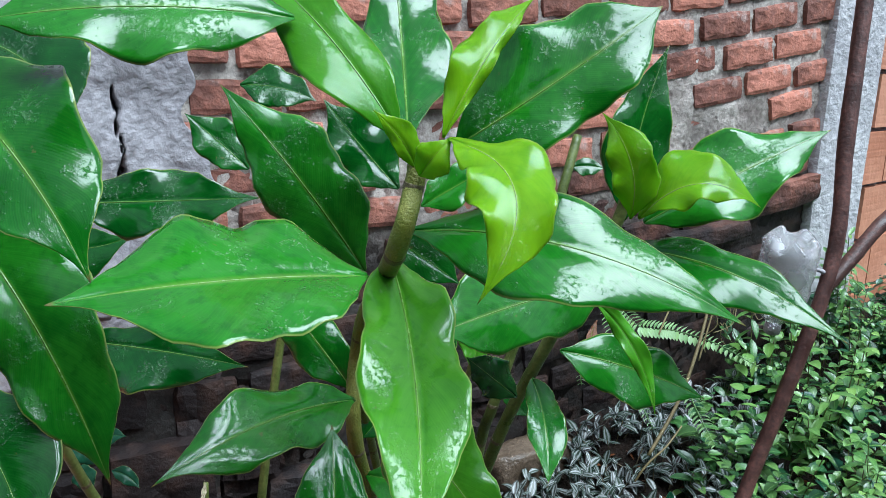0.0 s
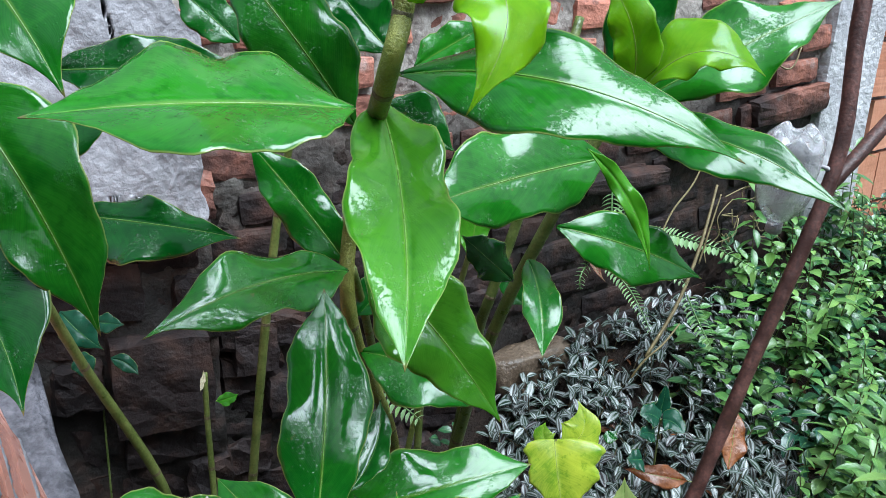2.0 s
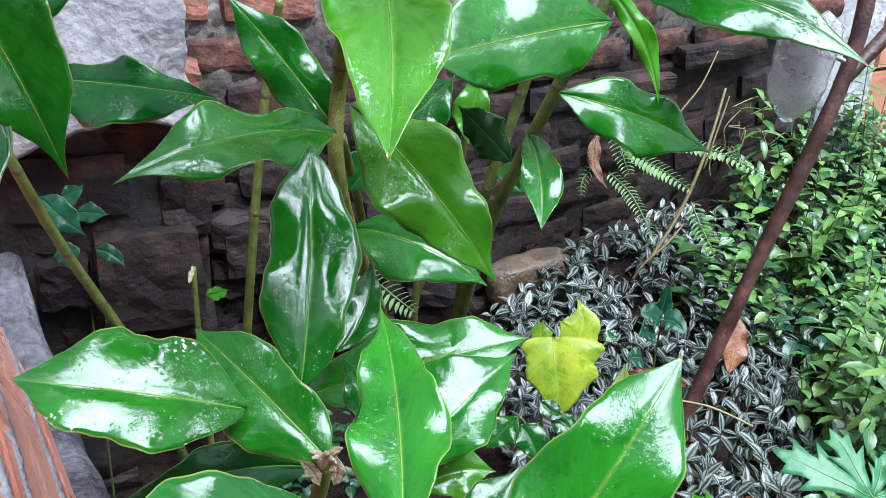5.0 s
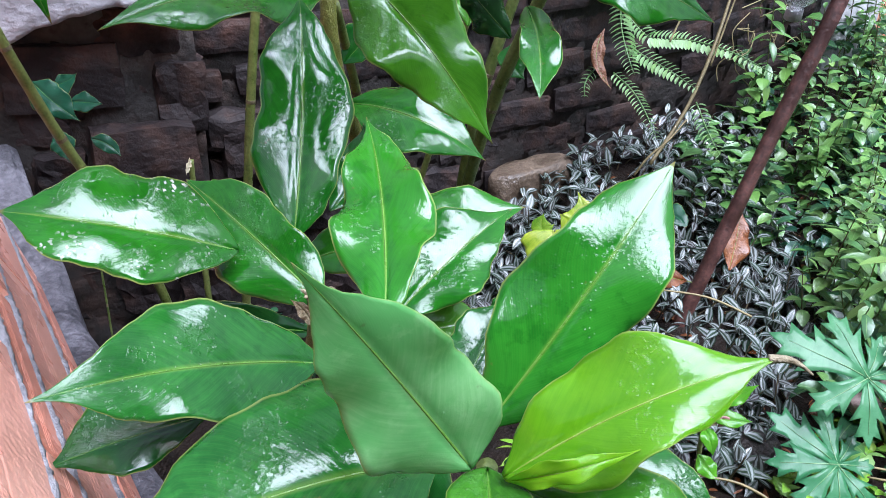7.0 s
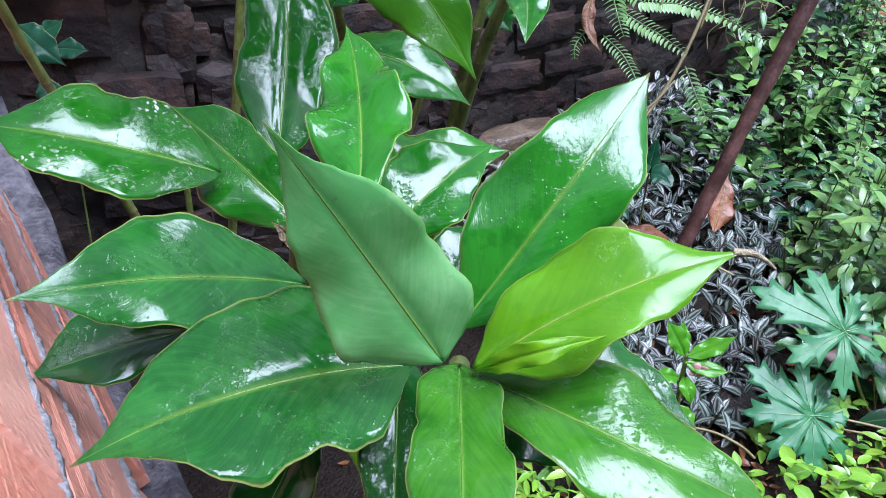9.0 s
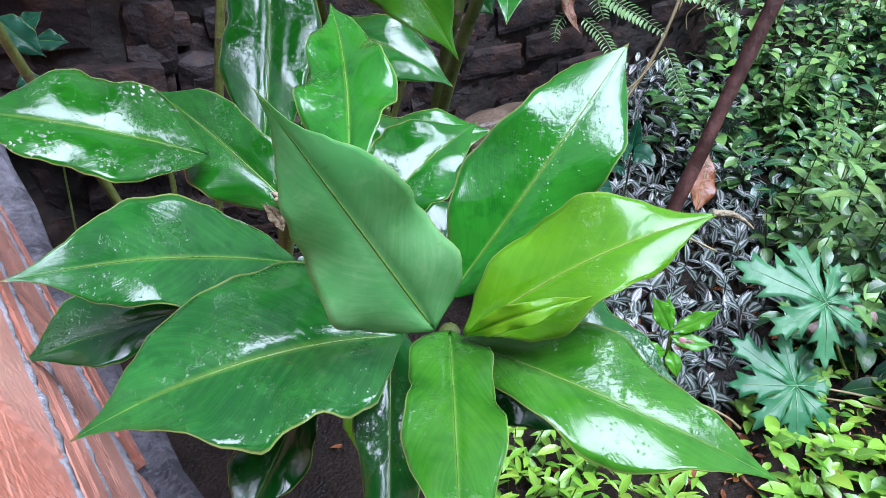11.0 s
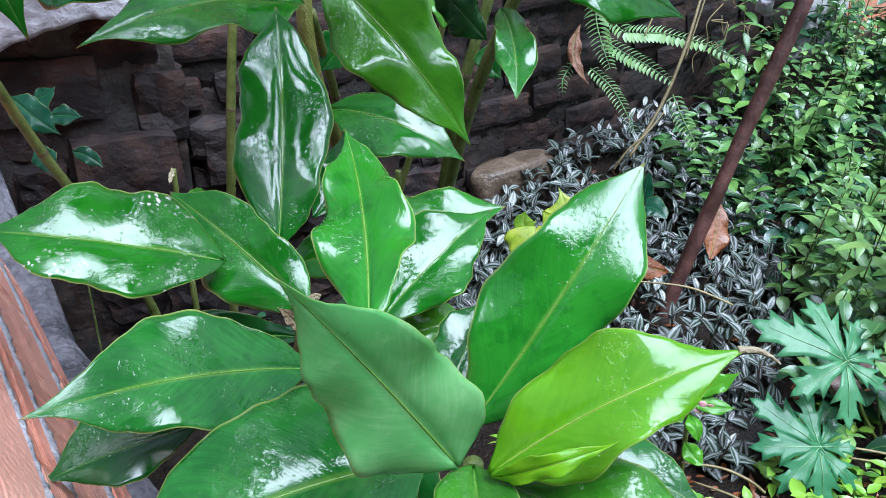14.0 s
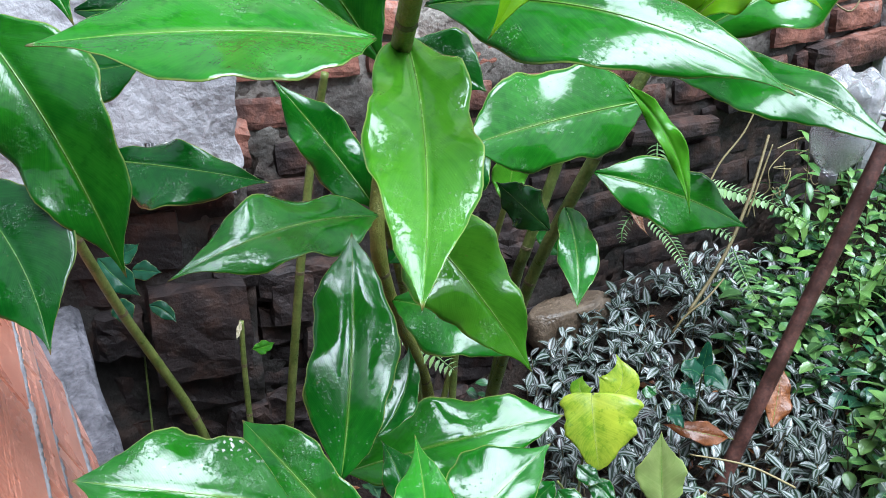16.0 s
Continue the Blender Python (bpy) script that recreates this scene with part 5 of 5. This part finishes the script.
# a tangle of dry vine on the wall beside the bottle
tangle = thing("dry_vine", "tangle of thin pale dry vine on the dark wall", "twigs")
vine_rng = random.Random(77)
for k in range(9):
    s0, z0 = 1.80 + vine_rng.uniform(0, 0.16), 0.42 + vine_rng.uniform(0, 0.14)
    route = [on_wall(s0, z0, 0.03)]
    for step in range(4):
        s0 += vine_rng.gauss(0, 0.035)
        z0 += vine_rng.uniform(-0.06, 0.035)
        route.append(on_wall(s0, z0, 0.035 + vine_rng.uniform(0, 0.03)))
    bm = bmesh.new()
    tube_bm(bm, route, [0.0016] * len(route), 5)
    part("twig", bm, TWIG, tangle)


# ---- papaya seedlings ----
LOBE = ((0.0, 0.0, 0.045), (0.20, 0.22, 0.095), (0.34, 0.40, 0.140), (0.44, 0.66, 0.290), (0.54, 0.58, 0.120), (0.64, 0.68, 0.130), (0.72, 0.86, 0.205), (0.82, 0.83, 0.080), (0.91, 0.92, 0.048))


def papaya_leaf(name_parent, centre, lobes, size, across, upward):
    """A palmate leaf: long lobes with forward-pointing teeth, joined round the centre, each with a pale vein."""
    c, r, u = Vector(centre), Vector(across).normalized(), Vector(upward)
    n = r.cross(u).normalized()
    u = n.cross(r)
    bm = bmesh.new()
    uv_layer = bm.loops.layers.uv.new("UVMap")
    for k, (a, d) in enumerate(lobes):
        way = r * math.cos(a) + u * math.sin(a)
        side = n.cross(way)

        def spot(v, w):
            out = d * size * v
            lift = 0.00035 * (k % 4) - 1.1 * out * out + 0.10 * abs(w) * d * size + 0.0016 * math.sin(9 * v + 2.1 * k)
            return bm.verts.new(c + way * out + side * w * d * size + n * lift)

        axis = [spot(v, 0.0) for v, _, _ in LOBE]
        tip = spot(1.0, 0.0)
        for hand in (-1, 1):
            skew = leaf_rng.uniform(0.85, 1.12)
            edge = [spot(v + (skew - 1) * 0.12, hand * w * skew) for _, v, w in LOBE]
            half = [spot((p[0] + p[1]) / 2, hand * p[2] * skew * 0.5) for p in LOBE]
            faces = []
            for i in range(len(LOBE) - 1):
                faces.append((axis[i], half[i], half[i + 1], axis[i + 1]))
                faces.append((half[i], edge[i], edge[i + 1], half[i + 1]))
            faces += [(axis[-1], half[-1], tip), (half[-1], edge[-1], tip)]
            for f in faces:
                made = bm.faces.new(f if hand < 0 else f[::-1])
                for loop in made.loops:
                    loop[uv_layer].uv = (0.72, 0.15 + 0.6 * (loop.vert.co - c).length / (2 * size))
    blade = part("leaf", bm, PAPAYA, name_parent)
    blade.modifiers.new("thickness", "SOLIDIFY").thickness = 0.0003
    for k, (a, d) in enumerate(lobes):
        way = r * math.cos(a) + u * math.sin(a)
        veins = bmesh.new()
        tube_bm(veins, [c + way * d * size * v + n * (0.0006 + 0.00035 * (k % 4) - 1.1 * (d * size * v) ** 2 + 0.0016 * math.sin(9 * v + 2.1 * k)) for v in (0.0, 0.2, 0.34, 0.44, 0.52, 0.64, 0.8)], (0.0008, 0.0008, 0.0007, 0.0006, 0.0005, 0.0004, 0.0003), 5)
        part("vein", veins, RIB_SOFT, blade, "pale vein")


papaya = thing("papaya_seedling", "papaya seedling with two lobed matt green leaves", "plant")
papaya_leaf(papaya, (0.841, 1.067, 0.209), [(2.52, 1.60), (1.78, 1.22), (0.95, 0.85), (0.15, 0.70), (-0.80, 0.78), (-1.80, 1.12), (-2.75, 1.15)], 0.092, (0.98, 0.15, 0.05), (-0.05, 0.70, 0.62))
papaya_leaf(papaya, (0.797, 0.999, 0.101), [(2.35, 1.28), (1.60, 0.95), (0.80, 0.65), (-0.10, 0.62), (-1.00, 0.85), (-1.75, 1.05), (-2.48, 1.10), (3.05, 1.12)], 0.092, (0.98, 0.12, 0.02), (-0.03, 0.72, 0.60))
for a, c in (((0.841, 1.068, 0.207), (1.005, 1.088, -0.022)), ((0.797, 1.000, 0.099), (1.005, 1.088, -0.022))):
    bm = bmesh.new()
    a, c = Vector(a), Vector(c)
    tube_bm(bm, (a, a.lerp(c, 0.5) + Vector((0, 0, -0.03)), c), (0.0022, 0.0028, 0.004), 8)
    part("leaf_stalk", bm, STALK, papaya)


# ---- stones ----
def rock(name, label, place, size, material, seed, flat=False):
    bm = bmesh.new()
    bmesh.ops.create_icosphere(bm, subdivisions=3, radius=1.0)
    for v in bm.verts:
        v.co *= 1 + 0.22 * noise.noise(v.co * 1.3 + Vector((seed, 0, 0))) + 0.07 * noise.noise(v.co * 4 + Vector((seed, 3, 0)))
        if flat:
            v.co = Vector((v.co.x, max(v.co.y, -0.62), min(v.co.z, 0.60 + 0.22 * v.co.x)))
        v.co = Vector((v.co.x * size[0], v.co.y * size[1], v.co.z * size[2]))
    bm.transform(Matrix.Translation(place) @ Matrix.Rotation(0.5, 4, "Z"))
    tagged(part(name, bm, material), label, "stone")


rock("stone", "rough brown stone at the foot of the wall", on_wall(1.14, 0.14, 0.05), (0.135, 0.065, 0.095), STONE, 1, True)
rock("stone", "pinkish pebble under the papaya leaf", (0.965, 1.175, 0.116), (0.035, 0.03, 0.025), PINK_STONE, 2)
rock("stone", "pinkish pebble under the papaya leaf", (0.908, 1.160, 0.091), (0.03, 0.025, 0.02), PINK_STONE, 3)
rock("stone", "dark wet stone in the bed", (0.718, 1.098, 0.034), (0.05, 0.04, 0.03), DARK_STONE, 4)
rock("stone", "dark wet stone in the bed", (0.551, 0.953, -0.050), (0.05, 0.04, 0.03), DARK_STONE, 5)


# ---- masonry pieces ----
def brick_mesh(name, size, seed, chip):
    bm = bmesh.new()
    box_bm(bm, Matrix.Identity(4), size)
    bmesh.ops.subdivide_edges(bm, edges=bm.edges, cuts=4, use_grid_fill=True)
    half = Vector(size) / 2
    for v in bm.verts:
        r = Vector([max(0.0, abs(v.co[i]) - half[i] + 0.012) for i in range(3)])
        if r.length > 0.012:
            r = r * (0.012 / r.length)
            v.co = Vector([math.copysign(half[i] - 0.012 + r[i], v.co[i]) if abs(v.co[i]) > half[i] - 0.012 else v.co[i] for i in range(3)])
    for v in bm.verts:
        v.co += Vector((noise.noise(v.co * 30 + Vector((seed, 0, 0))), noise.noise(v.co * 30 + Vector((0, seed, 0))), noise.noise(v.co * 30 + Vector((0, 0, seed))))) * chip
    mesh = bpy.data.meshes.new(name)
    bm.to_mesh(mesh)
    bm.free()
    return mesh


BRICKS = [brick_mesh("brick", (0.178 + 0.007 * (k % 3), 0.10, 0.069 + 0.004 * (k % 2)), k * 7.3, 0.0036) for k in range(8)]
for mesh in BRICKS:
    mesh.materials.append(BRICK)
row = 0
z = -0.24
while z < 2.1:
    s = 0.30 - (row % 2) * 0.10
    while s < 2.16:
        zz = z + course_rise(s)
        slope = math.atan(0.108 * max(0.0, s - 0.3))
        if zz < 2.15 and not (s < 0.24 and zz > 0.6) and not (s < 1.05 and zz < 0.40):
            ob = new("brick", BRICKS[wall_rng.randrange(8)])
            deep = wall_rng.gauss(0, 0.006) - (0.02 if wall_rng.random() < 0.08 else 0)
            deep -= 0.006 if zz < 0.78 else 0.0
            ob.matrix_world = wall_frame(s + wall_rng.gauss(0, 0.004), zz + wall_rng.gauss(0, 0.004), -0.039 + deep, slope + wall_rng.gauss(0, 0.028))
            ob.parent = wall
        s += 0.203
    z += 0.088
    row += 1
# black damp ledge course and big blocks low in the wall
for s, zz, size, out in ((2.02, 0.80, (0.30, 0.16, 0.085), 0.02), (1.72, 0.70, (0.30, 0.18, 0.06), 0.03), (1.42, 0.62, (0.28, 0.16, 0.05), 0.03), (0.215, 0.33, (0.19, 0.20, 0.20), 0.13), (0.42, 0.33, (0.10, 0.18, 0.12), 0.03), (0.52, 0.20, (0.16, 0.2, 0.10), 0.03), (0.10, 0.52, (0.2, 0.2, 0.12), 0.09)):
    mesh = brick_mesh("block", size, s * 9, 0.008)
    mesh.materials.append(BRICK)
    ob = new("block", mesh)
    ob.matrix_world = wall_frame(s, zz, out - size[1] / 2 + 0.02, math.atan(0.16 * max(0.0, s - 1.0)))
    ob.parent = wall
for s0, s1, top, core in ((-0.26, 0.30, 0.66, 0.035), (0.31, 1.02, 0.40, -0.052)):
    zz = -0.2
    while zz < top:
        high = wall_rng.uniform(0.07, 0.14)
        s = s0 + wall_rng.uniform(0, 0.06)
        while s < s1 - 0.03:
            wide = min(wall_rng.uniform(0.09, 0.22), s1 - s + 0.04)
            mesh = brick_mesh("block", (wide, 0.14, high), s * 31 + zz * 7, 0.014)
            mesh.materials.append(BRICK)
            ob = new("block", mesh)
            ob.matrix_world = wall_frame(s + wide / 2, zz + high / 2, core + wall_rng.uniform(-0.03, 0.025), wall_rng.gauss(0, 0.07))
            ob.parent = wall
            s += wide + 0.010
        zz += high + 0.010


def clay_block(name, size, grooves, start=0.0, end=1.0):
    """A hollow clay block whose face is combed with long grooves between two heights."""
    bm = bmesh.new()
    x, y, h = size[0] / 2, size[1], size[2]
    line = [(-y, -h / 2), (0, -h / 2)]
    for k in range(grooves):
        pitch = h * (end - start) / grooves
        a = -h / 2 + h * start + pitch * (k + 0.3)
        line += [(0.0, a), (-0.0003, a + pitch * 0.12), (-0.0003, a + pitch * 0.30), (0.0, a + pitch * 0.42)]
    line += [(0, h / 2), (-y, h / 2)]
    ends = [[bm.verts.new((sx, p, q)) for p, q in line] for sx in (-x, x)]
    for k in range(len(line)):
        n = (k + 1) % len(line)
        bm.faces.new((ends[0][k], ends[0][n], ends[1][n], ends[1][k]))
    bm.faces.new(ends[0][::-1])
    bm.faces.new(ends[1])
    bmesh.ops.recalc_face_normals(bm, faces=bm.faces)
    mesh = bpy.data.meshes.new(name)
    bm.to_mesh(mesh)
    bm.free()
    return mesh


for r, (h, high) in enumerate(((-0.0375, 0.047), (0.0375, 0.086), (0.11, 0.041), (0.205, 0.130), (0.335, 0.11))):
    clay_low = clay_block("clay_block", (0.30, 0.06, high), 3, 0.42, 0.66)
    clay_low.materials.append(CLAY)
    s = -0.256 + 0.155 - (0.16 if r % 2 else 0) - 0.32
    while s < 1.0:
        ob = new("clay_block", clay_low)
        ob.matrix_world = Matrix.Translation(on_low(s + wall_rng.gauss(0, 0.004), h, wall_rng.gauss(0, 0.003))) @ low_turn
        ob.parent = low_wall
        s += 0.318
clay_far = clay_block("clay_block", (0.285, 0.06, 0.175), 7)
clay_far.materials.append(CLAY_FAR)
for r in range(13):
    s = 0.14 - (0.15 if r % 2 else 0)
    while s < 2.3:
        if s - 0.1425 > -0.04:
            ob = new("clay_block", clay_far)
            ob.matrix_world = Matrix.Translation(FAR_START + FAR_ALONG * s + FAR_OUT * wall_rng.gauss(0, 0.003) + Vector((0, 0, -0.25 + 0.19 * r))) @ far_turn @ Matrix.Rotation(math.pi, 4, "Z")
            ob.parent = far_wall
        s += 0.30
